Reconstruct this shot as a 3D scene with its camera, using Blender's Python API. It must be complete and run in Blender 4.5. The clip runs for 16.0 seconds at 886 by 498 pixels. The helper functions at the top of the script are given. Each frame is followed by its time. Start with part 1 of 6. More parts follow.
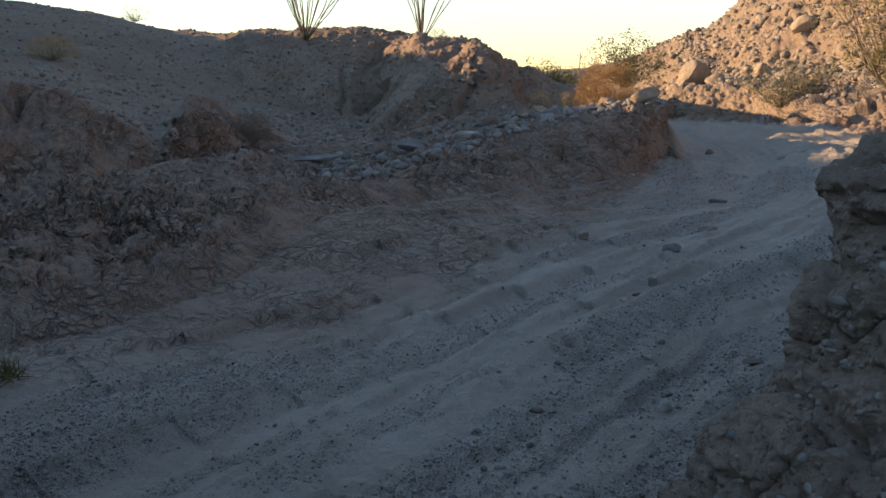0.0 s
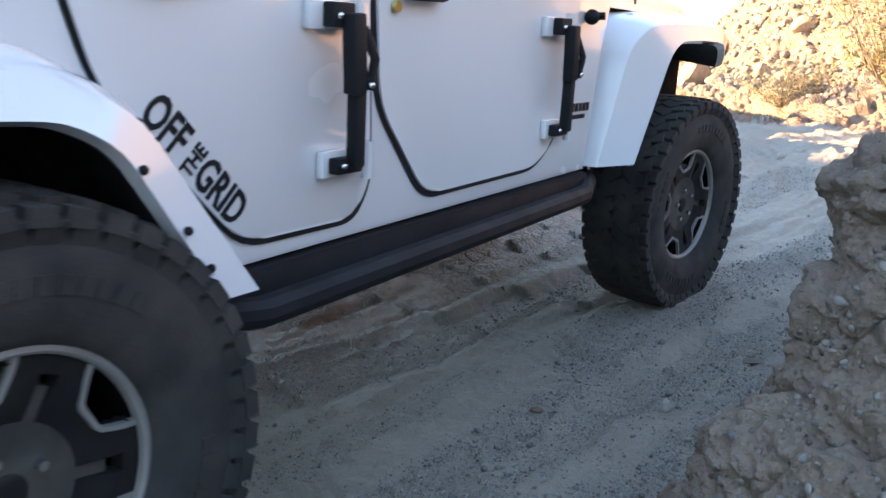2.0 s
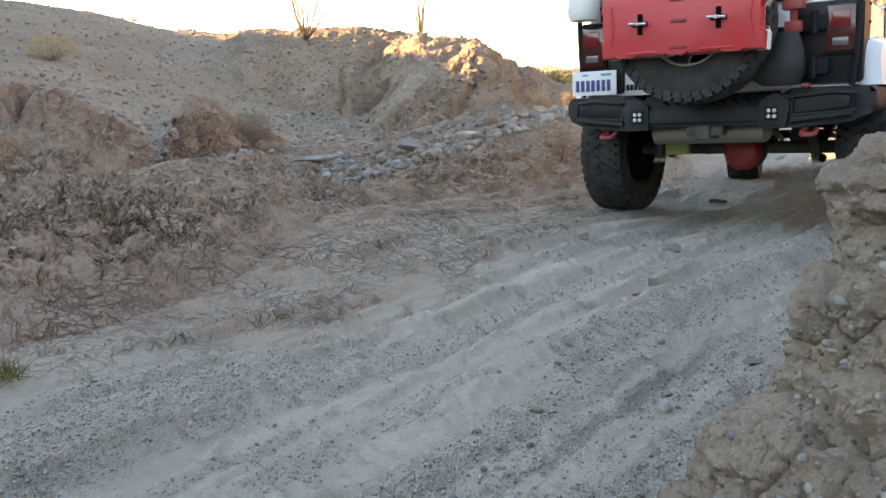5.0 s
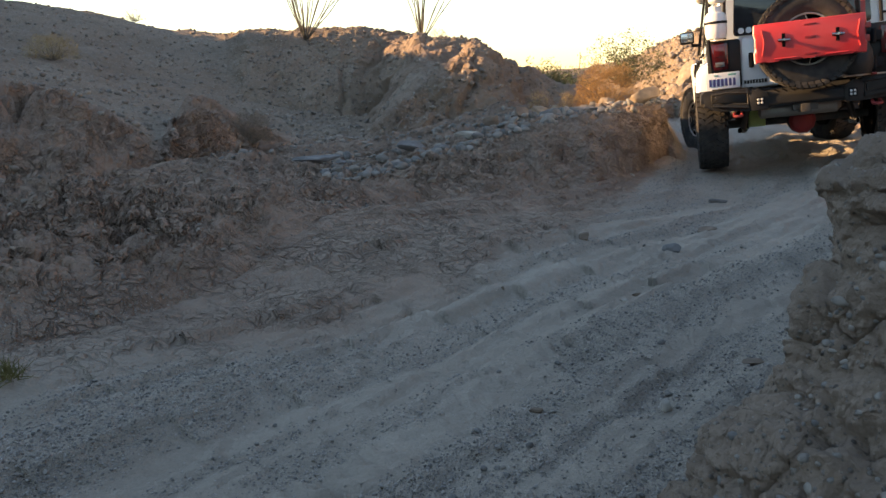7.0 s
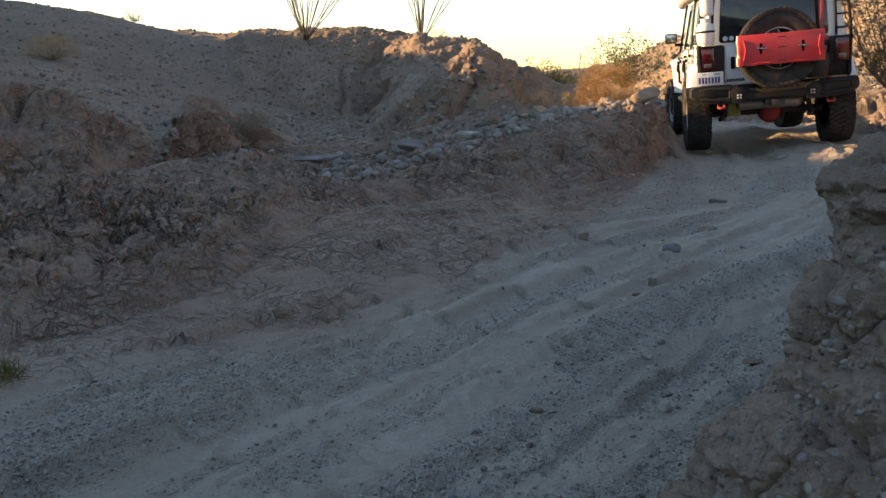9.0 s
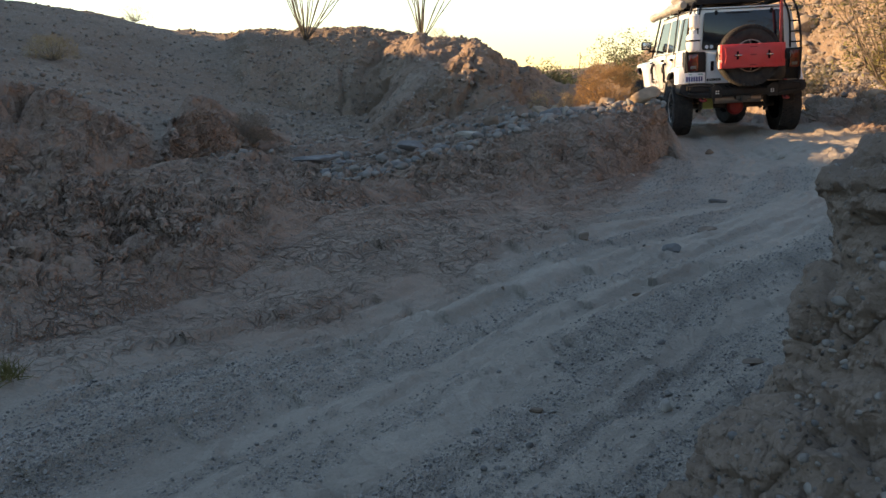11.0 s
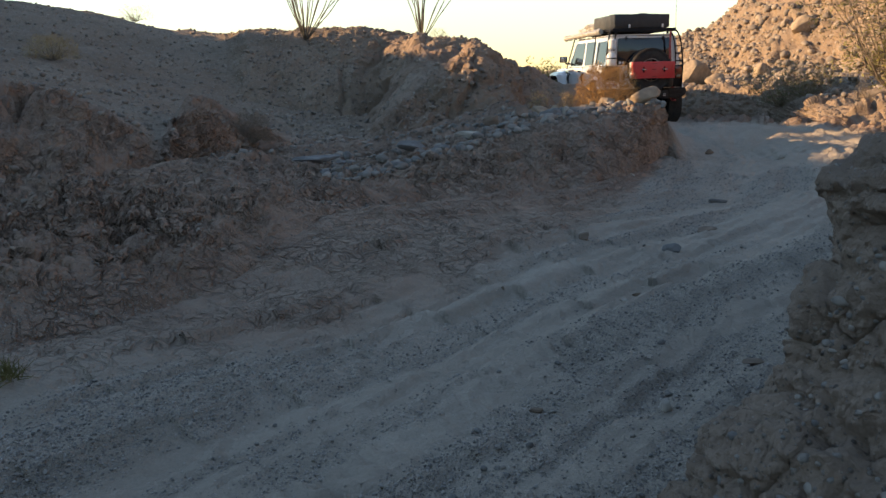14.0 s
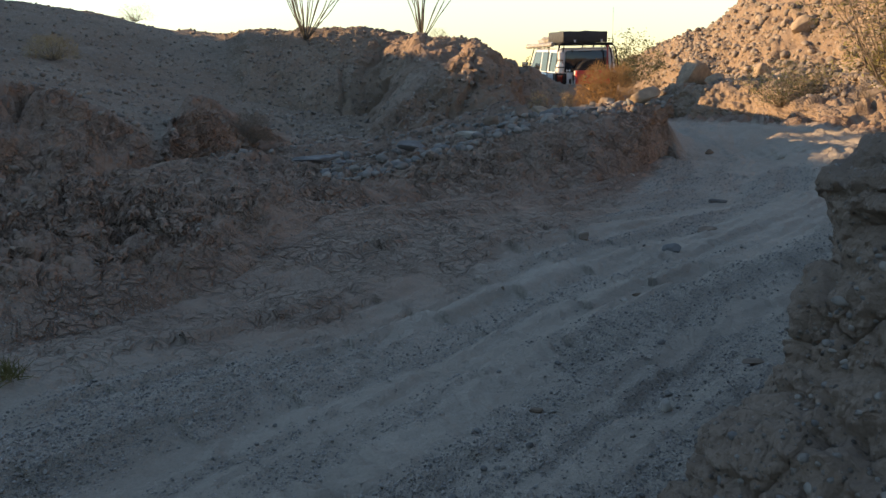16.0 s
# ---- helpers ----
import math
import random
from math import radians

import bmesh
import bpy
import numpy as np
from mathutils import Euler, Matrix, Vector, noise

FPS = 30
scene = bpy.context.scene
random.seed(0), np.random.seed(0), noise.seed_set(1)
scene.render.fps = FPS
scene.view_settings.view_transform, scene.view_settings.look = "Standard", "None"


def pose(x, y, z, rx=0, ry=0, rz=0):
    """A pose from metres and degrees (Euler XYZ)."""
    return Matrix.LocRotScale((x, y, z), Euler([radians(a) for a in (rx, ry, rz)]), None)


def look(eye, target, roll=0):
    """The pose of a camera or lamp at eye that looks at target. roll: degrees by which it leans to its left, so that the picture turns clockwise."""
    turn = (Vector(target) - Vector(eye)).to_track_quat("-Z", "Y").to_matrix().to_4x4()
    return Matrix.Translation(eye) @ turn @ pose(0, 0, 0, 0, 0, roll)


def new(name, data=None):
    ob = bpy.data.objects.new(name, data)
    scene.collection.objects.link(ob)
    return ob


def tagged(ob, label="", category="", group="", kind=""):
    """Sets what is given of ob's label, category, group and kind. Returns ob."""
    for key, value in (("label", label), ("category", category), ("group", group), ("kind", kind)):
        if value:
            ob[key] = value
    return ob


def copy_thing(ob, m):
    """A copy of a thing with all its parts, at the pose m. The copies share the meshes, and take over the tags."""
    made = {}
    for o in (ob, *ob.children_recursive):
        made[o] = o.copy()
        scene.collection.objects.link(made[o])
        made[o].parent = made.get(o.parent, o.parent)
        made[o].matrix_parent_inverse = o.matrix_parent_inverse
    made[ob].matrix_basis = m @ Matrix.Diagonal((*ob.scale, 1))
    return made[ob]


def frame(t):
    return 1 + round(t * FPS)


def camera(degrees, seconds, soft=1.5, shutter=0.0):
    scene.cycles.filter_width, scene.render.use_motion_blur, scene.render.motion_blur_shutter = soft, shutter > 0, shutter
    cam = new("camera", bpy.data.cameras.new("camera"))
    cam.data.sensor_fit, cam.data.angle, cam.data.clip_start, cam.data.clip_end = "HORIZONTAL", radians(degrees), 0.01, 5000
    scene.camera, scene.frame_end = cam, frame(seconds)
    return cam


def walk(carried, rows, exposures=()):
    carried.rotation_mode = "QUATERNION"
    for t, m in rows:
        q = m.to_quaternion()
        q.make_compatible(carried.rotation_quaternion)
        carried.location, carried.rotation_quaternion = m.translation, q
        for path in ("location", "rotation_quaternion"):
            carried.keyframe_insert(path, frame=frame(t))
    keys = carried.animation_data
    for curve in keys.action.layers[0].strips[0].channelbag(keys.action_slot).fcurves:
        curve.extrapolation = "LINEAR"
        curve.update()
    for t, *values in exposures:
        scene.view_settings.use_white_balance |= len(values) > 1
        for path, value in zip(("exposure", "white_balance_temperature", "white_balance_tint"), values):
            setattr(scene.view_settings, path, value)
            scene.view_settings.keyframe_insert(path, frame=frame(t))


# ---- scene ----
# ---- camera: a phone left standing at the edge of the wash, one metre above the road ----
cam = camera(54, 16.0, soft=1.5, shutter=0.15)
EYE = (0.0, 0.0, 1.0)
STAND = pose(0, 0, 1.0, 79.0, 0, 0)
walk(cam, [(0.0, STAND), (16.0, STAND)], exposures=[
    (0.0, 1.55, 8500, 19), (0.4, 2.1, 8300, 19), (0.9, 2.75, 8300, 20), (1.5, 3.2, 8600, 21), (2.1, 3.6, 9200, 22), (2.7, 4.0, 10700, 23), (3.5, 4.4, 13400, 26),
    (4.2, 4.2, 13800, 26), (6.3, 2.27, 10200, 20), (7.0, 2.08, 9900, 20), (9.0, 1.9, 9700, 20), (12.0, 1.77, 9300, 19), (16.0, 1.52, 9000, 18)])

# ---- world and sun: late sun low on the left, a clear sky ----
SUN_AZ, SUN_EL = -82.0, 12.7  # degrees to the right of the view, above the horizon
world = bpy.data.worlds.new("sky")
scene.world = world
world.use_nodes = True
wn = world.node_tree
sky = wn.nodes.new("ShaderNodeTexSky")
sky.sky_type = "NISHITA"
sky.sun_disc = False
sky.sun_elevation = radians(SUN_EL)
sky.sun_rotation = radians(SUN_AZ)
sky.air_density, sky.dust_density, sky.ozone_density = 1.15, 0.0, 3.8
wn.links.new(sky.outputs["Color"], wn.nodes["Background"].inputs["Color"])
wn.nodes["Background"].inputs["Strength"].default_value = 0.12
sun_data = bpy.data.lights.new("sun", "SUN")
sun_data.energy, sun_data.angle, sun_data.color = 3.5, radians(0.5), (1.0, 0.77, 0.50)
sun = new("sun", sun_data)
_sd = Vector((math.sin(radians(SUN_AZ)) * math.cos(radians(SUN_EL)), math.cos(radians(SUN_AZ)) * math.cos(radians(SUN_EL)), math.sin(radians(SUN_EL))))
sun.matrix_world = look(_sd * 60, (0, 0, 0))

# ---- the vehicle's way: seconds, x, y, z, heading, nose up, right side down ----
WAY = [(0.0, -2.49, -0.28, -0.04, 68.8, -2.3, 1.2), (0.3, -2.106, 0.501, -0.04, 66.4, -2.2, 1.2), (0.6, -1.839, 1.036, -0.037, 63.8, -1.56, 1.7),
    (0.9, -1.598, 1.517, -0.062, 60.7, -0.23, 0.66), (1.5, -1.005, 2.353, -0.016, 58.2, 0.21, 0.76), (2.1, -0.481, 2.998, 0.104, 56.2, 1.67, 5.09),
    (2.7, 0.145, 3.742, 0.098, 53.7, 2.17, 3.0), (3.3, 0.861, 4.448, 0.058, 52.0, 1.6, -2.11), (3.5, 1.132, 4.689, 0.066, 50.46, 0.5, -1.93),
    (4.0, 1.762, 5.412, 0.058, 48.7, -2.05, 0.08), (5.15, 2.98, 7.25, 0.101, 56.0, -0.8, -3.5), (6.3, 3.819, 9.272, 0.141, 65.73, 0.06, -5.72),
    (7.0, 3.982, 10.305, 0.158, 75.59, -0.88, -6.26), (9.0, 4.298, 12.371, 0.203, 79.4, 0.43, -4.59), (11.3, 4.606, 15.767, 0.162, 88.75, -0.3, -2.26),
    (12.5, 4.286, 17.667, 0.113, 96.13, -0.8, -1.1), (13.5, 4.043, 19.569, 0.046, 98.7, -0.6, -1.73), (14.5, 3.66, 21.5, 0.014, 100.1, 0.45, -1.07),
    (15.0, 3.56, 22.72, -0.009, 100.0, 0.4, -1.4), (16.0, 3.36, 25.0, -0.017, 100.0, 1.7, -1.28)]


def way_at(t):
    """Position, heading and lean of the vehicle at t seconds, by a cubic through the rows."""
    w = WAY
    i = max(0, min(len(w) - 2, next((k for k in range(len(w) - 1) if t <= w[k + 1][0]), len(w) - 2)))
    a, b = np.array(w[i]), np.array(w[i + 1])
    ma = (b - np.array(w[i - 1])) / (b[0] - w[i - 1][0]) if i else (b - a) / (b[0] - a[0])
    mb = (np.array(w[i + 2]) - a) / (w[i + 2][0] - a[0]) if i + 2 < len(w) else (b - a) / (b[0] - a[0])
    h = b[0] - a[0]
    s = (t - a[0]) / h
    v = (2 * s**3 - 3 * s**2 + 1) * a + (s**3 - 2 * s**2 + s) * h * ma + (3 * s**2 - 2 * s**3) * b + (s**3 - s**2) * h * mb
    return v[1:]


def way_pose(t):
    x, y, z, h, p, r = way_at(t)
    return pose(x, y, z, r, -p, h)


# ---- materials ----
def material(name, base, rough=0.6, metal=0.0, coat=0.0, vary=0.12, scale=8.0, bump=0.0, bump_scale=60.0, dirt=None, dirt_amount=0.0, dirt_scale=3.0, **more):
    """A surface with two scales of variation, an optional coat of dust and fine relief."""
    m = bpy.data.materials.new(name)
    m.use_nodes = True
    nt = m.node_tree
    n, l = nt.nodes, nt.links
    b = n["Principled BSDF"]
    co = n.new("ShaderNodeTexCoord").outputs["Object"]

    def tex(s, detail=5.0, seed=0.0):
        t = n.new("ShaderNodeTexNoise")
        t.inputs["Scale"].default_value, t.inputs["Detail"].default_value = s, detail
        off = n.new("ShaderNodeVectorMath")
        off.inputs[1].default_value = (seed, seed * 0.7, seed * 0.3)
        l.new(co, off.inputs[0])
        l.new(off.outputs[0], t.inputs["Vector"])
        return t.outputs["Fac"]

    def ramp(fac, lo, hi):
        r = n.new("ShaderNodeMapRange")
        r.inputs["From Min"].default_value, r.inputs["From Max"].default_value = 0.3, 0.7
        r.inputs["To Min"].default_value, r.inputs["To Max"].default_value = lo, hi
        l.new(fac, r.inputs["Value"])
        return r.outputs["Result"]

    def mix(fac, a, c):
        x = n.new("ShaderNodeMix")
        x.data_type = "RGBA"
        l.new(fac, x.inputs["Factor"])
        for s, v in (("A", a), ("B", c)):
            k = [i for i in x.inputs if i.name == s and i.type == "RGBA"][0]
            if isinstance(v, tuple):
                k.default_value = (*v, 1)
            else:
                l.new(v, k)
        return [o for o in x.outputs if o.type == "RGBA"][0]

    lo = tuple(c * (1 - vary) for c in base)
    hi = tuple(min(1, c * (1 + vary)) for c in base)
    col = mix(ramp(tex(scale), 0, 1), lo, hi)
    if dirt:
        col = mix(ramp(tex(dirt_scale, 8.0, 5.0), 0, dirt_amount), col, dirt)
    l.new(col, b.inputs["Base Color"])
    l.new(ramp(tex(scale * 2.3, 4.0, 9.0), max(0.02, rough - 0.06), min(1, rough + 0.08)), b.inputs["Roughness"])
    b.inputs["Metallic"].default_value = metal
    b.inputs["Coat Weight"].default_value = coat
    if "emission" in more:
        b.inputs["Emission Color"].default_value = (*more["emission"], 1)
        b.inputs["Emission Strength"].default_value = more["power"]
    if "gloss" in more:
        b.inputs["Specular IOR Level"].default_value = more["gloss"]
    if "see" in more:
        b.inputs["Transmission Weight"].default_value = more["see"]
    if bump:
        k = n.new("ShaderNodeBump")
        k.inputs["Strength"].default_value, k.inputs["Distance"].default_value = bump, 0.01
        l.new(tex(bump_scale, 6.0, 3.0), k.inputs["Height"])
        l.new(k.outputs["Normal"], b.inputs["Normal"])
    return m


DUST = (0.36, 0.30, 0.25)
paint = material("white_paint", (0.64, 0.65, 0.665), 0.2, coat=1.0, vary=0.015, scale=1.5)
trim_black = material("black_plastic", (0.011, 0.012, 0.015), 0.6, vary=0.3, dirt=DUST, dirt_amount=0.01, bump=0.1, bump_scale=200, gloss=0.14)
bumper_black = material("textured_black", (0.011, 0.012, 0.014), 0.6, vary=0.2, dirt=DUST, dirt_amount=0.06, dirt_scale=5, bump=0.25, bump_scale=260, gloss=0.3)
armour = material("satin_black", (0.009, 0.009, 0.010), 0.5, vary=0.2, dirt=DUST, dirt_amount=0.02, gloss=0.3)
void_black = material("recess_black", (0.005, 0.005, 0.006), 0.9, gloss=0.04)
rubber = material("tyre_rubber", (0.011, 0.011, 0.012), 0.85, vary=0.25, dirt=DUST, dirt_amount=0.10, dirt_scale=9, bump=0.2, bump_scale=150)
rim_black = material("rim_black", (0.006, 0.006, 0.007), 0.55, vary=0.2, dirt=DUST, dirt_amount=0.03, dirt_scale=12, gloss=0.25)
machined = material("machined_alloy", (0.30, 0.29, 0.28), 0.45, metal=0.5, dirt=DUST, dirt_amount=0.3, dirt_scale=10)
chrome = material("chrome", (0.6, 0.6, 0.6), 0.2, metal=1.0)
brass = material("brass", (0.55, 0.4, 0.15), 0.35, metal=0.9)
iron = material("grimy_steel", (0.025, 0.024, 0.023), 0.65, metal=0.2, vary=0.4, dirt=DUST, dirt_amount=0.25, dirt_scale=7)
exhaust = material("exhaust_steel", (0.3, 0.29, 0.27), 0.45, metal=0.7, dirt=DUST, dirt_amount=0.4)
glass = material("tinted_glass", (0.012, 0.015, 0.02), 0.05, coat=0.3)
amber = material("amber_lens", (0.45, 0.10, 0.04), 0.2, coat=0.5)
lamp_red = material("red_lens", (0.07, 0.003, 0.004), 0.16, coat=0.6)
lamp_red2 = material("red_lit_lens", (0.09, 0.004, 0.005), 0.2, coat=0.6, emission=(1.0, 0.03, 0.03), power=0.004)
lamp_white = material("clear_lens", (0.6, 0.6, 0.6), 0.15, coat=0.6)
lens_grey = material("grey_lens", (0.12, 0.11, 0.11), 0.2, coat=0.5)
red_paint = material("red_paint", (0.36, 0.018, 0.022), 0.45, dirt=DUST, dirt_amount=0.15)
red_plastic = material("red_plastic", (0.58, 0.022, 0.03), 0.42, vary=0.08, dirt=(0.6, 0.3, 0.26), dirt_amount=0.15, bump=0.05)
# the can's red again, darkened to put recess shade into the colour
red_shade = material("red_plastic_shade", (0.25, 0.01, 0.015), 0.5)
white_plastic = material("white_plastic", (0.72, 0.72, 0.70), 0.4, vary=0.04, dirt=DUST, dirt_amount=0.12)
plate_white = material("plate_white", (0.68, 0.70, 0.72), 0.4, vary=0.05)
plate_blue = material("plate_blue", (0.03, 0.04, 0.16), 0.5)
plate_green = material("plate_green", (0.05, 0.28, 0.24), 0.5)
lime = material("lime_paint", (0.38, 0.5, 0.12), 0.5, dirt=DUST, dirt_amount=0.3)
cover_black = material("black_vinyl", (0.011, 0.011, 0.012), 0.55, vary=0.2, gloss=0.35, dirt=DUST, dirt_amount=0.06, bump=0.2, bump_scale=30)
tent_black = material("tent_cover", (0.025, 0.027, 0.03), 0.6, vary=0.2, bump=0.3, bump_scale=20)
tarp = material("grey_tarpaulin", (0.30, 0.29, 0.27), 0.4, vary=0.3, scale=5, bump=0.4, bump_scale=14)

# ---- noise fields on arrays ----
def _hash(ix, iy, iz, seed):
    h = (ix * 374761393 + iy * 668265263 + iz * 2147483647 + seed * 974634541) & 0xFFFFFFFF
    h = ((h ^ (h >> 13)) * 1274126177) & 0xFFFFFFFF
    h = ((h ^ (h >> 16)) * 2246822519) & 0xFFFFFFFF
    return ((h ^ (h >> 15)) & 0xFFFFFF) / 0xFFFFFF


def vnoise(p, scale, seed=0):
    """Smooth value noise in -1..1 at points p (n, 3), with features of that many metres."""
    q = p / scale
    i = np.floor(q).astype(np.int64)
    f = q - i
    f = f * f * f * (f * (f * 6 - 15) + 10)
    out = np.zeros(len(p))
    for dx in (0, 1):
        for dy in (0, 1):
            for dz in (0, 1):
                w = (f[:, 0] if dx else 1 - f[:, 0]) * (f[:, 1] if dy else 1 - f[:, 1]) * (f[:, 2] if dz else 1 - f[:, 2])
                out += w * _hash(i[:, 0] + dx, i[:, 1] + dy, i[:, 2] + dz, seed)
    return out * 2 - 1


def fbm(p, scale, octaves=4, seed=0, gain=0.5):
    out, amp, tot = np.zeros(len(p)), 1.0, 0.0
    for k in range(octaves):
        out += amp * vnoise(p + 17.3 * k, scale / 2**k, seed + k)
        tot += amp
        amp *= gain
    return out / tot


def cells(p, scale, seed=0, jitter=0.9):
    """Distances to the nearest and second nearest scattered point, in cells, and the nearest one's random value."""
    q = p / scale
    i = np.floor(q).astype(np.int64)
    d1, d2, who = np.full(len(p), 9.0), np.full(len(p), 9.0), np.zeros(len(p))
    for dx in (-1, 0, 1):
        for dy in (-1, 0, 1):
            for dz in (-1, 0, 1):
                c = i + np.array([dx, dy, dz])
                o = np.stack([_hash(c[:, 0], c[:, 1], c[:, 2], seed + k) for k in (1, 2, 3)], 1)
                d = np.linalg.norm(c + 0.5 + (o - 0.5) * jitter - q, axis=1)
                near = d < d1
                d2 = np.where(near, d1, np.minimum(d2, d))
                who = np.where(near, o[:, 0], who)
                d1 = np.where(near, d, d1)
    return d1, d2, who


# ---- the land's lines: degrees to the right of the view, metres away, height ----
TOE = [(-180, 25, 0), (-150, 22, 0), (-140, 11, 0), (-120, 6.5, 0), (-90, 4.4, 0), (-60, 3.7, 0), (-35, 3.4, 0), (-26.7, 3.41, 0.02),
    (-20.6, 3.71, 0.02), (-13.9, 4.22, 0.02), (-9.6, 4.98, 0.02), (-4.9, 6.11, 0.02), (-0.9, 6.81, 0.02), (4.3, 7.36, 0.02),
    (9.7, 7.98, 0.02), (12.5, 8.99, 0.02), (14.4, 10.65, 0.02), (15.1, 10.2, 0), (17, 10.6, 0), (26.7, 10.8, 0), (31, 8, 0),
    (36, 3.2, 0), (45, 1.9, 0), (60, 1.4, 0), (90, 1.1, 0), (120, 1.2, 0), (150, 2.2, 0), (165, 4.5, 0), (180, 25, 0)]
CREST = [(-180, 27, 1.6), (-150, 24, 1.6), (-140, 12.5, 1.4), (-120, 7.6, 1.2), (-90, 5.4, 1.1), (-60, 4.7, 0.8), (-30, 4.3, 0.51),
    (-27.1, 4.6, 0.49), (-19.2, 5.4, 0.45), (-16.8, 5.7, 0.46), (-14, 6, 0.42), (-11.5, 6.4, 0.35), (-8.3, 6.9, 0.26),
    (-5.4, 7.3, 0.23), (-3.1, 7.8, 0.28), (1.7, 8.6, 0.41), (6.1, 9.4, 0.57), (9.7, 10.2, 0.64), (12.5, 10.6, 0.67),
    (13.9, 10.6, 0.66), (14.6, 10.6, 0.35), (15.2, 10.9, 0), (18.3, 11.2, 0), (26.7, 11.4, 0), (31, 9, 0.1), (36, 4, 1.1),
    (45, 2.6, 1.3), (60, 2, 1.4), (90, 1.7, 1.5), (120, 1.9, 1.5), (150, 3.2, 1.5), (165, 6, 1.5), (180, 27, 1.6)]
# rows 7.9 to 13.6: raised out of sight behind the crest to block low sun
BACK = [(-180, 32, 1.8), (-140, 16, 1.6), (-90, 8, 1.4), (-60, 6, 0.9), (-30, 5.6, 0.45), (-27.1, 5.6, 0.44), (-22.5, 5.9, 0.37),
    (-16.8, 6.6, 0.37), (-12.2, 8.2, 0.27), (-8.3, 9, 0.22), (-5, 9.6, 0.18), (-2.4, 10.2, 0.25), (1.7, 10.6, 0.44), (5, 11, 0.6),
    (7.9, 12.2, 0.55), (10.1, 12.8, 0.60), (12.5, 12.4, 0.55), (13.6, 12, 0.35), (14.3, 12, 0.1), (15.2, 12, 0), (26.7, 12.4, 0), (33, 11, 0.3),
    (45, 5, 1.6), (60, 4, 1.8), (90, 3.5, 2), (120, 4, 2), (150, 6, 2), (165, 9, 2), (180, 32, 1.8)]
# rows 6.5 to 9.6: foot of the added hump that shades the track
FOOT = [(-180, 38, 2.4), (-140, 20, 2.4), (-90, 10, 2), (-60, 7.5, 1), (-29.9, 6.8, 0.4), (-27, 6.7, 0.4), (-22.4, 6.7, 0.31),
    (-17.5, 7.4, 0.3), (-16.8, 8.8, 0.23), (-12.2, 10.2, 0.24), (-8.2, 11.2, 0.18), (-5, 11.6, 0.16), (-2.4, 11.8, 0.3),
    (0.6, 12.2, 0.48), (4.3, 12.7, 0.65), (6.5, 13.4, 0.55), (8, 13.6, 0.5), (9.6, 14.2, 0.35), (11, 17.5, 0), (13.8, 21, 0), (14.3, 22.8, 0), (19.7, 22, 0.02),
    (21.6, 19.5, 0.02), (23, 16.2, 0.09), (26.8, 15.6, 0.13), (33, 14, 0.5), (50, 9, 2), (90, 6, 2.5), (150, 10, 2.5),
    (180, 38, 2.4)]
# rows 5.7 to 10.0: hidden hump added to keep sun off the track
MID = [(-180, 46, 4), (-140, 27, 4.5), (-90, 14, 4.2), (-60, 9.5, 2.2), (-29.6, 9.5, 1.16), (-26.7, 9.3, 1.08), (-24, 8.9, 0.93), (-21.5, 8.4, 0.72), (-19.3, 8, 0.54),
    (-17.9, 8, 0.36), (-16.9, 10.3, 0.7), (-15.9, 10.6, 0.83), (-13.8, 10.9, 0.69), (-9.7, 11.4, 0.24), (-6.8, 11.9, 0.16),
    (-5, 12.1, 0.17), (-4.1, 12.4, 0.45), (-1.6, 13, 1), (0.6, 13.5, 1.39), (2, 13.8, 1.6), (3.9, 14, 1.33), (5.7, 14.5, 1.15), (7.9, 14.8, 0.88), (9.0, 15, 0.80), (10.0, 15.4, 0.5), (11, 18.5, 0.05), (13.8, 22, 0.05), (14.3, 23.3, 0.69), (19.6, 22.6, 0.78), (21.5, 21, 0.63),
    (23.1, 18.4, 0.47), (24.4, 17.6, 0.45), (26.7, 17, 0.5), (35, 16, 1.5), (90, 10, 4), (150, 16, 4), (180, 46, 4)]
# rows 6.1 and 8.0: back of the added sun-blocking hump
DIP = [(-180, 55, 5), (-140, 34, 6), (-90, 19, 6), (-60, 13, 3.4), (-29.3, 12.5, 1.12), (-26.5, 12.3, 1.03), (-23.6, 12, 0.85),
    (-20.5, 12.3, 0.69), (-17.3, 12.5, 0.52), (-13.9, 13.2, 0.27), (-10.4, 13.8, 0.16), (-6.8, 14.2, 0.12), (-4.9, 14.6, 0.13),
    (-1.6, 15.2, 1.2), (2.4, 15.8, 1.4), (6.1, 17, 1.0), (8.0, 19, 0.5), (9.7, 21, 0), (13.8, 25, 0.05), (14.9, 26, 0.71), (19.6, 24.8, 0.82),
    (23.1, 22.5, 0.79), (26.7, 19.5, 0.67), (35, 19, 2.5), (50, 15, 4.5), (90, 14, 6), (150, 22, 6), (180, 55, 5)]
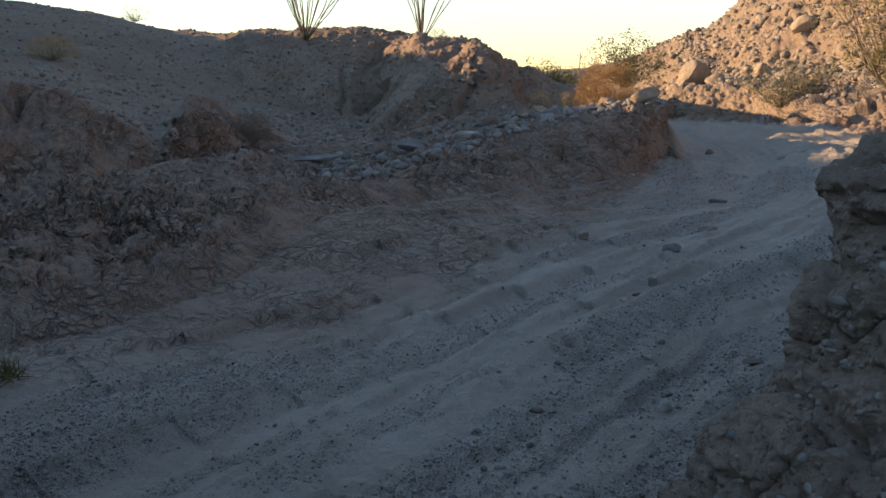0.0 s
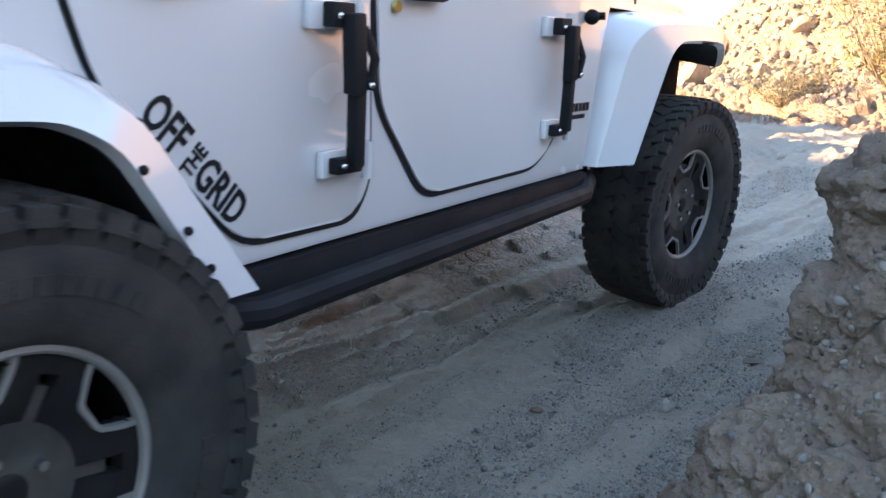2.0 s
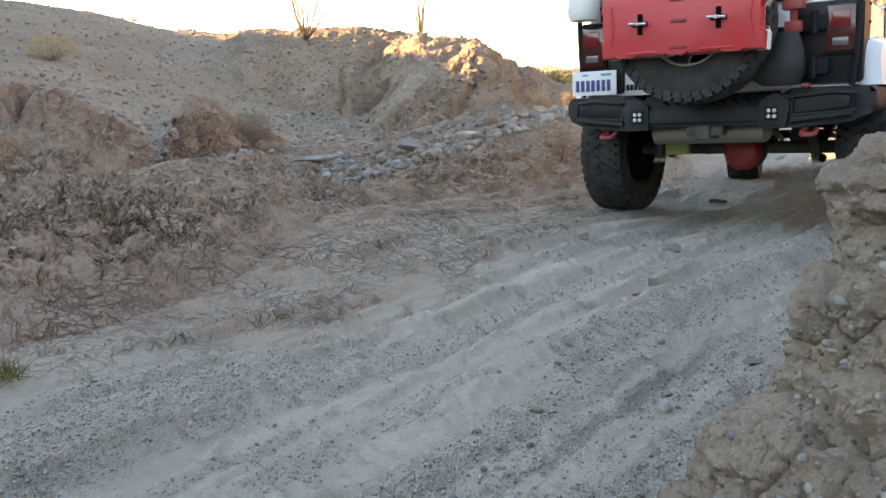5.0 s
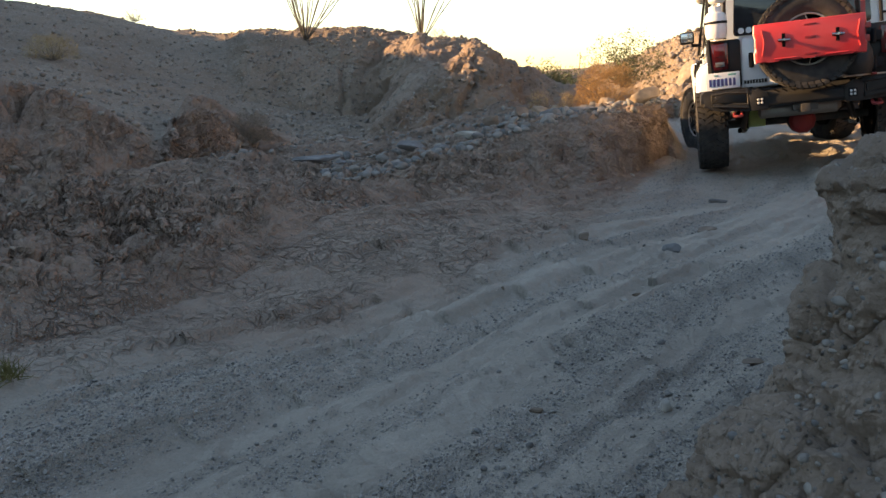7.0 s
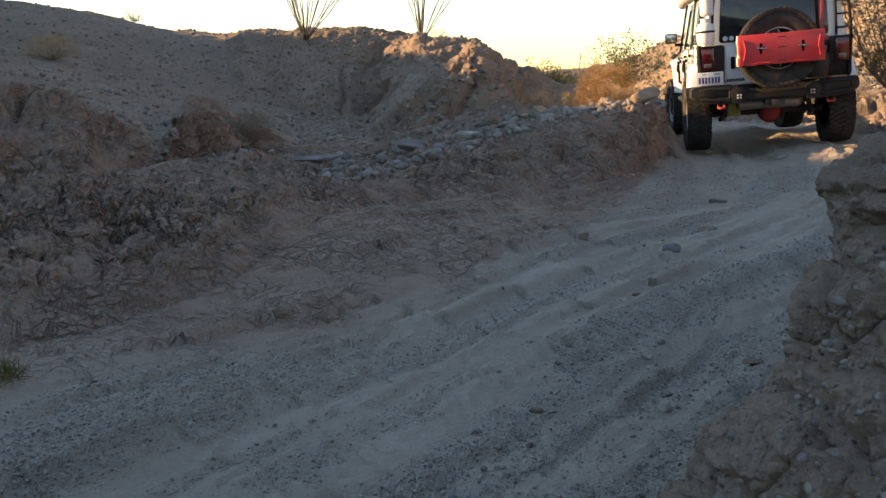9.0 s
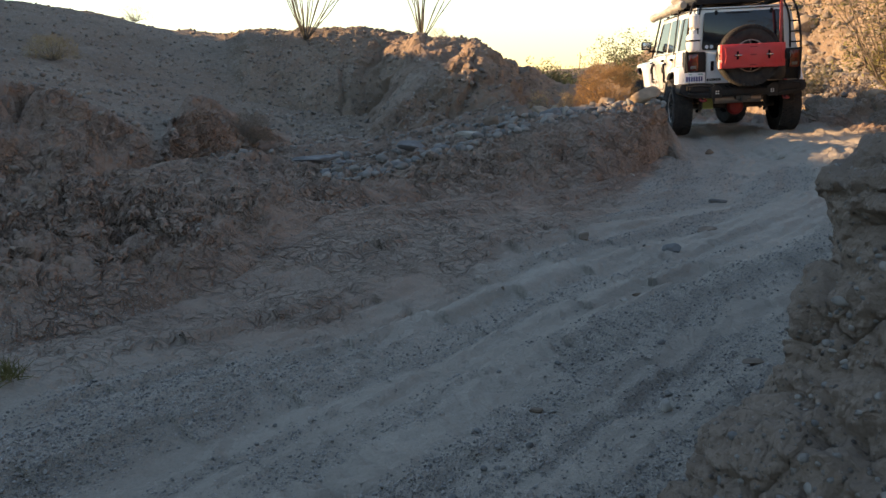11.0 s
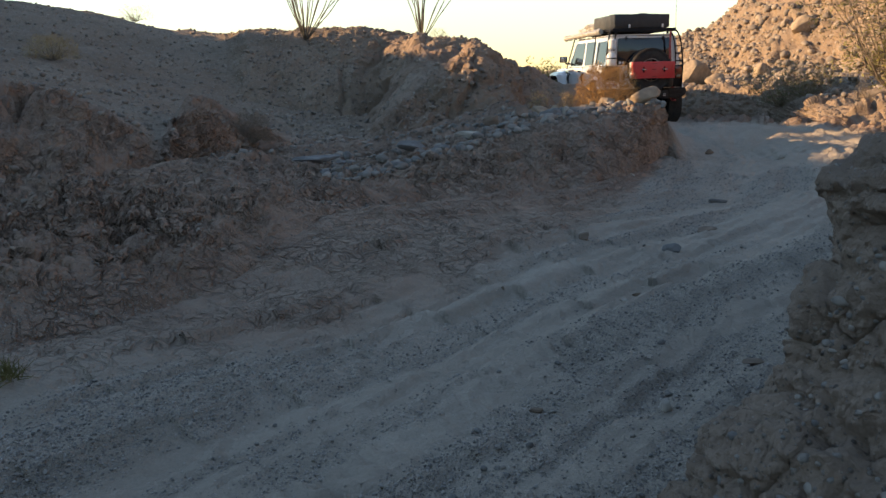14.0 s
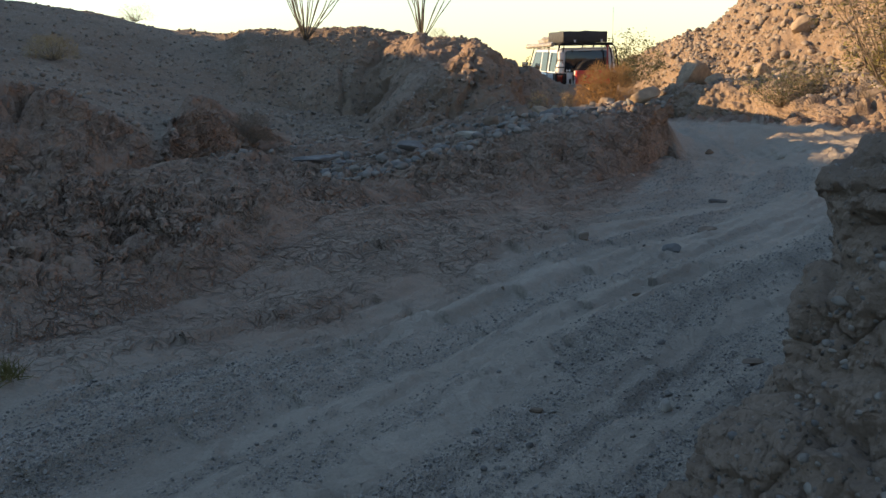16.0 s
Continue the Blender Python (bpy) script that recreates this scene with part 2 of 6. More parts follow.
# rows -45 to -30.2: unseen rise added left of view to block sun from the track
SLOPE = [(-180, 70, 8), (-140, 44, 8.5), (-90, 26, 8.5), (-60, 18, 4.5), (-45, 19.5, 4.0), (-34, 20.5, 3.4), (-30.2, 18.5, 1.9), (-29.2, 18, 1.7), (-26.4, 18, 1.57), (-23.5, 17.5, 1.47),
    (-20.4, 17, 1.12), (-17.2, 17, 0.82), (-13.8, 17, 0.66), (-10.3, 17, 0.49), (-6.7, 17, 0.33), (-4.9, 17.2, 0.32),
    (-1.6, 17.4, 1.8), (2.4, 17.8, 1.8), (6.1, 27, 0.3), (9.7, 38, 0), (12.5, 38, 0.2), (14.9, 30, 0.85), (19.5, 27, 1.22),
    (23, 25.5, 1.32), (26.5, 22, 1.15), (35, 22, 4), (50, 19, 7), (90, 19, 9), (150, 30, 9), (180, 70, 8)]
# rows -75 to -36: unseen hills, heights set to shape the shadow on wash and knob
RIDGE = [(-180, 90, 11), (-90, 36, 10.5), (-75, 33, 9.5), (-60, 28, 6.1), (-50, 29, 5.5), (-43, 30, 5.7), (-36, 30, 4.5), (-30.3, 31, 3.53),
    (-26.2, 30, 3.2), (-21.1, 29, 2.8), (-17, 27, 2.31), (-13.6, 25, 2.14), (-12.8, 21, 2.08), (-10.2, 20.2, 2.03),
    (-6.6, 19.6, 2.08), (-5.2, 19.4, 2.1), (-1.6, 19.6, 1.95), (2.4, 21, 1.61), (4.2, 30, 1.28), (6, 60, 1.44), (10, 60, 1.88),
    (12.4, 46, 2.31), (14.7, 42, 2.84), (16.4, 40, 3), (18, 38, 3.72), (18.5, 38, 4.24), (20.9, 38, 6.01), (25.7, 37, 7.66),
    (35, 36, 11), (90, 38, 16), (180, 90, 11)]
BED = [(-180, 25, 0), (-150, 20, 0), (-140, 9, 0), (-120, 5.2, 0), (-90, 3.5, 0), (-60, 3, 0), (-35, 2.75, 0), (-28.2, 3.08, 0),
    (-21.7, 3.16, 0), (-14.6, 3.21, 0), (-7.1, 3.38, 0), (-1.3, 3.63, 0), (4.4, 4.3, 0), (8.1, 5.01, 0), (11, 6.11, 0),
    (12.8, 7.86, 0), (14.4, 10.57, 0), (15.5, 14, 0), (17, 19, 0), (27, 16, 0), (31, 8, 0), (36, 3.2, 0), (60, 1.4, 0),
    (120, 1.2, 0), (180, 25, 0)]
LIP = [(-180, 25, 0), (-35, 3.1, 0), (-28, 3.41, 0), (-21.5, 3.54, 0), (-16.2, 4.25, 0), (-11.8, 5.01, 0), (-8.4, 6.01, 0),
    (-5, 6.37, 0), (-0.9, 6.81, 0), (4.3, 7.32, 0), (8, 7.63, 0), (20, 12, 0), (180, 25, 0)]


_ts = np.linspace(0, 16, 161)
TRACK = np.array([way_at(t) for t in _ts])
TRACK = np.vstack([TRACK[:1] - [[0.72 * k, 1.86 * k, 0, 0, 0, 0] for k in (12, 9, 6, 4, 2, 1)], TRACK,
                   TRACK[-1:] + [[-0.2 * k, 1.0 * k, 0, 0, 0, 0] for k in (1, 3, 6, 10)]])


def road_base(x, y):
    """Height of the driven road, with its cross fall, and the distance to the left of the vehicle's line."""
    z, lat, best = np.zeros_like(x), np.full_like(x, 99.0), np.full_like(x, 1e9)
    sw, sz = np.zeros_like(x), np.zeros_like(x)
    for px, py, pz, h, p, r in TRACK[::3]:
        hx, hy = math.cos(radians(h)), math.sin(radians(h))
        for ahead, trust in ((-1.474, 1.0), (1.474, 0.7)):
            for left in (-0.79, 0.79):
                ex, ey = x - px - ahead * hx + left * hy, y - py - ahead * hy - left * hx
                e2 = ex * ex + ey * ey
                w = trust * (np.exp(-e2 / 0.45) + 1e-6 * np.exp(-e2 / 6.0) + 1e-12 / (1 + e2))
                sw += w
                sz += w * (pz + ahead * math.sin(radians(p)) + left * math.sin(radians(r)))
        dx, dy = x - px, y - py
        d2 = dx * dx + dy * dy
        side = -hy * dx + hx * dy
        near = d2 < best
        best, lat = np.where(near, d2, best), np.where(near, side, lat)
    fade = np.exp(-np.maximum(np.abs(lat) - 1.2, 0) ** 2 / 1.5) * np.exp(-np.maximum(np.sqrt(best) - 1.5, 0) ** 2 / 4.0)
    return sz / sw * fade, lat


def on_line(rows, az, soft=0.35):
    """A line's distance and height at each bearing, its corners rounded off."""
    a = np.array(rows, float)
    r, z = np.zeros_like(az), np.zeros_like(az)
    for k, w in ((-1, 0.25), (0, 0.5), (1, 0.25)):
        r += w * np.interp(az + k * soft, a[:, 0], a[:, 1])
        z += w * np.interp(az + k * soft, a[:, 0], a[:, 2])
    return r, z


BEARINGS = np.concatenate([np.linspace(-180, -40, 90, endpoint=False), np.linspace(-40, -29, 60, endpoint=False),
                           np.linspace(-29, 29, 820, endpoint=False), np.linspace(29, 40, 50, endpoint=False), np.linspace(40, 180, 91)])


def lofted(lines, counts, ease):
    """Points between neighbouring lines: an array (rows, bearings, 3)."""
    az = BEARINGS
    rz = [on_line(l, az) if isinstance(l, list) else l for l in lines]
    rows = []
    for k in range(len(rz) - 1):
        (r0, z0), (r1, z1) = rz[k], rz[k + 1]
        for s in np.linspace(0, 1, counts[k], endpoint=(k == len(rz) - 2)):
            e = ease[k](s)
            r = r0 * (r1 / r0) ** s
            z = z0 + (z1 - z0) * e
            rows.append(np.stack([r * np.sin(np.radians(az)) + 0.006, r * np.cos(np.radians(az)) - 0.008, z], 1))
    return np.array(rows)


def normals(g):
    du = np.gradient(g, axis=1)
    dv = np.gradient(g, axis=0)
    n = np.cross(du, dv)
    n /= np.maximum(np.linalg.norm(n, axis=2, keepdims=True), 1e-9)
    n[n[..., 2] < 0] *= -1
    return n


def sheet(name, g, mat, stony=None, muddy=None):
    """One mesh from a grid of points."""
    rows, cols, _ = g.shape
    me = bpy.data.meshes.new(name)
    v = g.reshape(-1, 3)
    a = (np.arange(rows - 1)[:, None] * cols + np.arange(cols - 1)[None, :]).ravel()
    f = np.stack([a, a + 1, a + cols + 1, a + cols], 1)[:, ::-1]
    me.vertices.add(len(v))
    me.vertices.foreach_set("co", v.ravel())
    me.loops.add(f.size)
    me.loops.foreach_set("vertex_index", f.ravel())
    me.polygons.add(len(f))
    me.polygons.foreach_set("loop_start", np.arange(0, f.size, 4))
    me.polygons.foreach_set("use_smooth", np.ones(len(f), bool))
    me.update(calc_edges=True)
    me.materials.append(mat)
    if stony is not None:
        me.attributes.new("stony", "FLOAT", "POINT").data.foreach_set("value", stony.ravel().astype(np.float32))
    if muddy is not None:
        me.attributes.new("muddy", "FLOAT", "POINT").data.foreach_set("value", muddy.ravel().astype(np.float32))
    return new(name, me)


linear = lambda s: s
smooth = lambda s: s * s * (3 - 2 * s)
rise = lambda s: 1 - (1 - s) ** 1.7   # steep first, then flat
sag = lambda s: s ** 1.6              # flat first, then steep


def land():
    az = BEARINGS
    near = (np.full_like(az, 0.001), np.full_like(az, 0.0))
    mid_r = (np.full_like(az, 1.7) * np.minimum(1, on_line(TOE, az)[0] / 3), np.zeros_like(az))
    lines = [near, mid_r, TOE, CREST, BACK, FOOT, MID, DIP, SLOPE, RIDGE]
    rr, rz = on_line(RIDGE, az)
    lines += [(rr * 1.25 + 6, rz * 0.75), (rr * 0 + 260, rz * 0 + 1.0), (rr * 0 + 2500, rz * 0 - 2.0)]
    counts = [20, 300, 120, 40, 40, 90, 36, 60, 110, 10, 14, 4]
    ease = [linear, linear, rise, smooth, linear, rise, smooth, linear, rise, smooth, smooth, linear]
    g = lofted(lines, counts, ease)
    cuts = np.cumsum([0] + counts)
    part = np.zeros(len(g), int)
    for k in range(len(counts)):
        part[cuts[k]:cuts[k + 1]] = k
    shape = g.shape[:2]
    flat = g.reshape(-1, 3)
    base, lat = road_base(flat[:, 0], flat[:, 1])
    flat[:, 2] += base
    rng = np.hypot(flat[:, 0], flat[:, 1])
    seg = np.repeat(part, shape[1])
    g = flat.reshape(*shape, 3)
    n = normals(g).reshape(-1, 3)
    d = np.zeros(len(flat))
    azs = np.tile(az, shape[0])
    toe = on_line(TOE, azs)[0]
    road_w = np.clip(1 - (rng - toe) / (0.35 * np.maximum(on_line(CREST, azs)[0] - toe, 0.2)), 0, 1)
    road_w = np.where(seg >= 3, 0, road_w)
    far = np.clip((rng - 7) / 9, 0, 1)
    track = np.exp(-np.maximum(np.abs(lat) - 0.92 - 0.4 * np.clip((flat[:, 1] - 9) / 3, 0, 1), 0) ** 2 / 0.03) * (rng < 40)
    wild = (1 - road_w) * (1 - track)
    road_w = np.maximum(road_w, track)
    # broad unevenness, gullies and ledges
    d += (0.006 + 0.014 * wild) * fbm(flat, 1.6, 3, 3)
    d += wild * (0.05 + 0.10 * far) * fbm(flat * [1, 1, 1.5], 1.5, 6, 11, 0.58)
    d -= wild * far * 0.13 * np.clip(1 - np.abs(fbm(flat * [1, 1, 0.22], 0.8, 4, 31)) * 3.6, 0, 1) * np.clip((1.02 - n[:, 2]) / 0.25, 0.15, 1)
    d += wild * far * 0.05 * np.abs(vnoise(np.stack([flat[:, 2] * 3.2 + 0.6 * vnoise(flat, 1.5, 66), flat[:, 0] * 0.3, flat[:, 1] * 0.3], 1), 1.0, 61))
    # stones set in the slopes
    view = np.abs(azs) < 31
    m = view & (seg >= 4) & (rng < 60)
    for size, high, keep, seed in ((0.42, 0.10, 0.6, 140), (0.16, 0.035, 0.4, 170)):
        d1, d2, who = cells(flat[m] * [1, 1, 1.2], size, seed)
        grow = np.clip(0.22 - 0.14 * (azs[m] < -9) + 0.15 * far[m] + np.clip((azs[m] - 12) / 3, 0, 1) * far[m], 0, 1.3)
        d[m] += wild[m] * grow * (who > keep) * high * (0.4 + who) * np.clip((d2 - d1) * 4.5, 0, 1) * np.clip(1.25 - d1, 0.3, 1)
    # fluted clay mounds at the foot of the left slope and the fluted knob
    mid_line = on_line(MID, azs)[0]
    lobe = np.clip((-8.5 - azs) / 2.5, 0, 1) * np.clip((mid_line * 1.10 - rng) / (0.06 * mid_line), 0, 1) * (seg >= 4) * (azs > -40)
    knob = np.clip((azs + 6) / 2, 0, 1) * np.clip((8 - azs) / 2, 0, 1) * (seg >= 5) * (seg <= 8) * (rng < 20)
    m = (lobe > 0) | (knob > 0)
    p = flat[m]
    bent = p + 0.12 * np.stack([vnoise(p, 0.4, 205), vnoise(p, 0.4, 206), vnoise(p, 0.4, 207)], 1)
    flute = np.clip(1 - np.abs(fbm(bent * [1, 1, 0.2], 0.8, 2, 203)) * 3.8, 0, 1)
    fine = np.clip(1 - np.abs(fbm(bent * [1, 1, 0.25], 0.2, 3, 213)) * 3.2, 0, 1)
    d[m] += np.maximum(lobe, 0.8 * knob)[m] * (0.14 * fbm(p, 0.8, 3, 201) - 0.20 * flute - 0.04 * fine)
    # lumps, clods and cracks of the dried bank
    apron = np.clip((rng / on_line(LIP, azs)[0] - 0.88) / 0.3, 0, 1) * (azs < 9) * (1 - track)
    m = view & (seg >= 1) & (seg <= 5) & (rng < 16) & ((seg >= 2) | (apron > 0))
    p = flat[m]
    fade = np.maximum(wild[m], 0.7 * apron[m]) * np.clip((16 - rng[m]) / 4, 0, 1)
    warp = p + 0.07 * np.stack([vnoise(p, 0.17, 5), vnoise(p, 0.17, 6), vnoise(p, 0.17, 7)], 1) + 0.03 * np.stack([vnoise(p, 0.05, 15), vnoise(p, 0.05, 16), vnoise(p, 0.05, 17)], 1)
    patch = np.clip(0.6 + 1.6 * fbm(p, 1.3, 3, 71), 0.15, 1)
    for size, crack, tilt, seed in ((0.24, 0.060, 0.05, 40), (0.085, 0.030, 0.026, 50)):
        d1, d2, who = cells(warp * [1, 1, 1.7], size, seed)
        line = np.clip(0.5 + 1.4 * vnoise(p, size * 2.5, seed + 9), 0, 1)
        d[m] += fade * patch * (tilt * (who - 0.5) - crack * line * np.exp(-((d2 - d1) / 0.09) ** 2))
    d[m] += fade * (0.06 * fbm(p * [1, 1, 1.8], 0.35, 5, 91, 0.64) + 0.012 * vnoise(p, 0.03, 95))
    d[m] -= fade * 0.05 * np.clip(1 - np.abs(fbm(p * [1, 1, 0.3], 0.45, 3, 99)) * 4, 0, 1)
    # tyre ruts along the driven line, drifts and wheel-rolled ridges
    rut = np.exp(-((np.abs(lat) - 0.79) / 0.19) ** 2)
    d -= road_w * (0.006 + 0.010 * rut) * (0.75 + 0.25 * vnoise(flat, 0.5, 8))
    along = np.stack([lat, flat[:, 1] * 0.12, flat[:, 2] * 0], 1)
    # lug prints left by the tyres
    run = flat[:, 0] * 0.56 + flat[:, 1] * 0.83
    lugs = np.sin(run * 2 * math.pi / 0.085 + 2.2 * np.sin(lat * 24)) * np.exp(-((np.abs(lat) - 0.79) / 0.15) ** 4)
    d += road_w * np.clip((9 - rng) / 3, 0, 1) * np.where(lat < 0, 0.010, 0.004) * lugs * np.clip(0.5 + vnoise(flat, 0.45, 83), 0.1, 1)
    grow = road_w * np.clip(rng / 3, 0.2, 1)
    d += grow * (0.020 * vnoise(along, 0.26, 19) + 0.021 * vnoise(along, 0.12, 20) + 0.014 * vnoise(along, 0.055, 21)) * (1 - 0.5 * rut)
    # washed-out edges that run along the track
    d += grow * 0.012 * (np.clip(vnoise(along, 0.33, 221) * 7, -1, 1) + 0.7 * np.clip(vnoise(along, 0.17, 223) * 6, -1, 1)) * (1 - 0.7 * rut)
    d += road_w * (0.009 * fbm(flat, 0.11, 3, 23) + 0.005 * vnoise(flat, 0.03, 24) + 0.004 * np.clip(vnoise(flat, 0.05, 25), 0, 1))
    flat += n * d[:, None]
    # how gravelly the surface is: the driven bed, less so the silt at the foot of the bank
    edge = on_line(BED, azs)[0]
    stony = np.clip((edge - rng) / (0.10 * edge) + 0.5 + 0.5 * fbm(flat, 0.5, 3, 55), 0, 1) * np.clip((22 - rng) / 8, 0.25, 1)
    stony *= np.clip(0.58 + 1.3 * vnoise(along, 0.24, 77) + 0.7 * vnoise(along, 0.09, 79) + 0.4 * vnoise(flat, 0.3, 78), 0.12, 1)
    stony = np.where(seg >= 2, np.maximum(0.10 + 0.5 * (seg >= 5), 0.45 * track), stony * np.clip(1.6 - (rng / edge), 0.12, 1))
    stony *= 1 - 0.92 * np.clip(lobe, 0, 1) - 0.5 * knob * (1 - lobe)
    muddy = np.clip((rng - edge) / (0.16 * edge) + 0.5 + 0.8 * fbm(flat, 0.5, 3, 56), 0, 1)
    muddy = np.where(seg >= 2, 1 - track * (azs > 8), muddy * (1 - 0.25 * track))
    muddy = np.where(seg >= 5, np.maximum(lobe, 0.7 * knob * np.clip(0.6 + vnoise(flat, 0.9, 58), 0, 1)), muddy)
    # the slumped edge that runs along the silt apron
    lip = on_line(LIP, azs)[0]
    t = (rng - lip) / lip
    m = view & (rng < 11) & (azs < 6)
    edge_h = 0.035 * np.clip(t / 0.02 + 0.5 + 0.9 * fbm(flat, 0.25, 4, 57), 0, 1) * np.exp(-np.clip(t, 0, 1) / 0.08)
    flat[m, 2] += edge_h[m] * (1 - track[m])
    return flat.reshape(*shape, 3), stony.reshape(shape), muddy.reshape(shape), cuts



def earth(name, dark, light, stone_a, stone_b, pebble=45.0, relief=0.5, stones=1.0, mud=None):
    """Dry ground: patchy soil, and stones where the surface is stony."""
    m = bpy.data.materials.new(name)
    m.use_nodes = True
    nt = m.node_tree
    n, l = nt.nodes, nt.links
    b = n["Principled BSDF"]
    b.inputs["Roughness"].default_value = 0.95
    b.inputs["Specular IOR Level"].default_value = 0.2
    co = n.new("ShaderNodeTexCoord").outputs["Object"]

    def noise_tex(scale, detail=6.0, rough=0.6):
        t = n.new("ShaderNodeTexNoise")
        t.inputs["Scale"].default_value, t.inputs["Detail"].default_value, t.inputs["Roughness"].default_value = scale, detail, rough
        l.new(co, t.inputs["Vector"])
        return t.outputs["Fac"]

    def rng(v, a, c, lo=0.0, hi=1.0):
        r = n.new("ShaderNodeMapRange")
        r.inputs["From Min"].default_value, r.inputs["From Max"].default_value = a, c
        r.inputs["To Min"].default_value, r.inputs["To Max"].default_value = lo, hi
        l.new(v, r.inputs["Value"])
        return r.outputs["Result"]

    def math_node(op, a, c):
        k = n.new("ShaderNodeMath")
        k.operation = op
        for i, v in enumerate((a, c)):
            if isinstance(v, (int, float)):
                k.inputs[i].default_value = v
            else:
                l.new(v, k.inputs[i])
        return k.outputs[0]

    def mix(f, a, c, blend="MIX"):
        x = n.new("ShaderNodeMix")
        x.data_type, x.blend_type = "RGBA", blend
        if isinstance(f, float):
            x.inputs["Factor"].default_value = f
        else:
            l.new(f, x.inputs["Factor"])
        for s, v in (("A", a), ("B", c)):
            k = [i for i in x.inputs if i.name == s and i.type == "RGBA"][0]
            if isinstance(v, tuple):
                k.default_value = (*v, 1)
            else:
                l.new(v, k)
        return [o for o in x.outputs if o.type == "RGBA"][0]

    stony = n.new("ShaderNodeAttribute")
    stony.attribute_name = "stony"
    amount = math_node("MULTIPLY", stony.outputs["Fac"], stones)
    col = mix(rng(noise_tex(0.7), 0.35, 0.65), dark, light)
    col = mix(rng(noise_tex(5.0, 8.0, 0.7), 0.3, 0.7, 0.0, 0.55), col, tuple(c * 0.72 for c in dark))
    if mud:
        wet = n.new("ShaderNodeAttribute")
        wet.attribute_name = "muddy"
        soil = mix(rng(noise_tex(1.3), 0.35, 0.65), mud[0], mud[1])
        soil = mix(rng(noise_tex(7.0, 8.0, 0.7), 0.3, 0.7, 0.0, 0.6), soil, tuple(c * 0.7 for c in mud[0]))
        col = mix(wet.outputs["Fac"], col, soil)
        bend = n.new("ShaderNodeTexNoise")
        bend.inputs["Scale"].default_value, bend.inputs["Detail"].default_value = 6.0, 4.0
        l.new(co, bend.inputs["Vector"])
        moved = n.new("ShaderNodeMix")
        moved.data_type, moved.blend_type = "RGBA", "LINEAR_LIGHT"
        moved.inputs["Factor"].default_value = 0.12
        ins = [i for i in moved.inputs if i.type == "RGBA"]
        l.new(co, ins[0])
        l.new(bend.outputs["Color"], ins[1])
        for k_scale, k_deep in ((7.0, 2.6), (18.0, 1.2)):
            cr = n.new("ShaderNodeTexVoronoi")
            cr.feature = "DISTANCE_TO_EDGE"
            cr.inputs["Scale"].default_value = k_scale
            l.new([o for o in moved.outputs if o.type == "RGBA"][0], cr.inputs["Vector"])
            gap = math_node("MULTIPLY", rng(cr.outputs["Distance"], 0.0, 0.07), k_deep)
            gap = math_node("MULTIPLY", gap, rng(noise_tex(2.2), 0.38, 0.6))
            cracks = gap if k_scale == 7.0 else math_node("ADD", cracks, gap)
        cracks = math_node("MULTIPLY", cracks, wet.outputs["Fac"])
    grain = noise_tex(90.0, 4.0)
    heights = None
    for scale, share in ((pebble, 0.62), (pebble * 2.6, 0.5)):
        v = n.new("ShaderNodeTexVoronoi")
        v.inputs["Scale"].default_value = scale
        l.new(co, v.inputs["Vector"])
        sep = n.new("ShaderNodeSeparateColor")
        l.new(v.outputs["Color"], sep.inputs[0])
        there = math_node("MULTIPLY", math_node("GREATER_THAN", math_node("ADD", sep.outputs[0], math_node("MULTIPLY", amount, 0.9)), 1.25 - 0.3 * share), rng(v.outputs["Distance"], 0.42, 0.34))
        shade = mix(sep.outputs[1], stone_a, stone_b)
        col = mix(math_node("MULTIPLY", there, 0.9), col, shade)
        h = math_node("MULTIPLY", math_node("MULTIPLY", there, rng(v.outputs["Distance"], 0.5, 0.0)), 45.0 / scale)
        heights = h if heights is None else math_node("ADD", heights, h)
    col = mix(rng(grain, 0.3, 0.7, 0.0, 0.35), col, tuple(c * 0.6 for c in dark))
    l.new(col, b.inputs["Base Color"])
    rough = math_node("ADD", math_node("MULTIPLY", noise_tex(14.0, 8.0, 0.7), 1.2), math_node("MULTIPLY", grain, 0.25))
    total = math_node("ADD", rough, heights)
    if mud:
        total = math_node("ADD", total, cracks)
    k = n.new("ShaderNodeBump")
    k.inputs["Strength"].default_value, k.inputs["Distance"].default_value = relief, 0.02
    l.new(total, k.inputs["Height"])
    l.new(k.outputs["Normal"], b.inputs["Normal"])
    return m


MUD = ((0.31, 0.207, 0.156), (0.42, 0.295, 0.225))
gravel = earth("gravel", (0.335, 0.285, 0.235), (0.43, 0.372, 0.31), (0.13, 0.125, 0.12), (0.50, 0.46, 0.41), 95.0, 1.0, 1.0, MUD)
hill_m = earth("stony_slope", (0.235, 0.172, 0.130), (0.33, 0.25, 0.19), (0.13, 0.11, 0.095), (0.38, 0.31, 0.24), 16.0, 0.9, 1.0, MUD)
stone_m = {}
for nm, c in (("grey_stone", (0.17, 0.165, 0.16)), ("tan_stone", (0.33, 0.25, 0.18)), ("pale_stone", (0.42, 0.38, 0.33)), ("brown_stone", (0.20, 0.145, 0.11))):
    stone_m[nm] = material(nm, c, 0.9, vary=0.3, scale=6, bump=0.6, bump_scale=25, dirt=tuple(k * 0.6 for k in c), dirt_amount=0.6, dirt_scale=14)


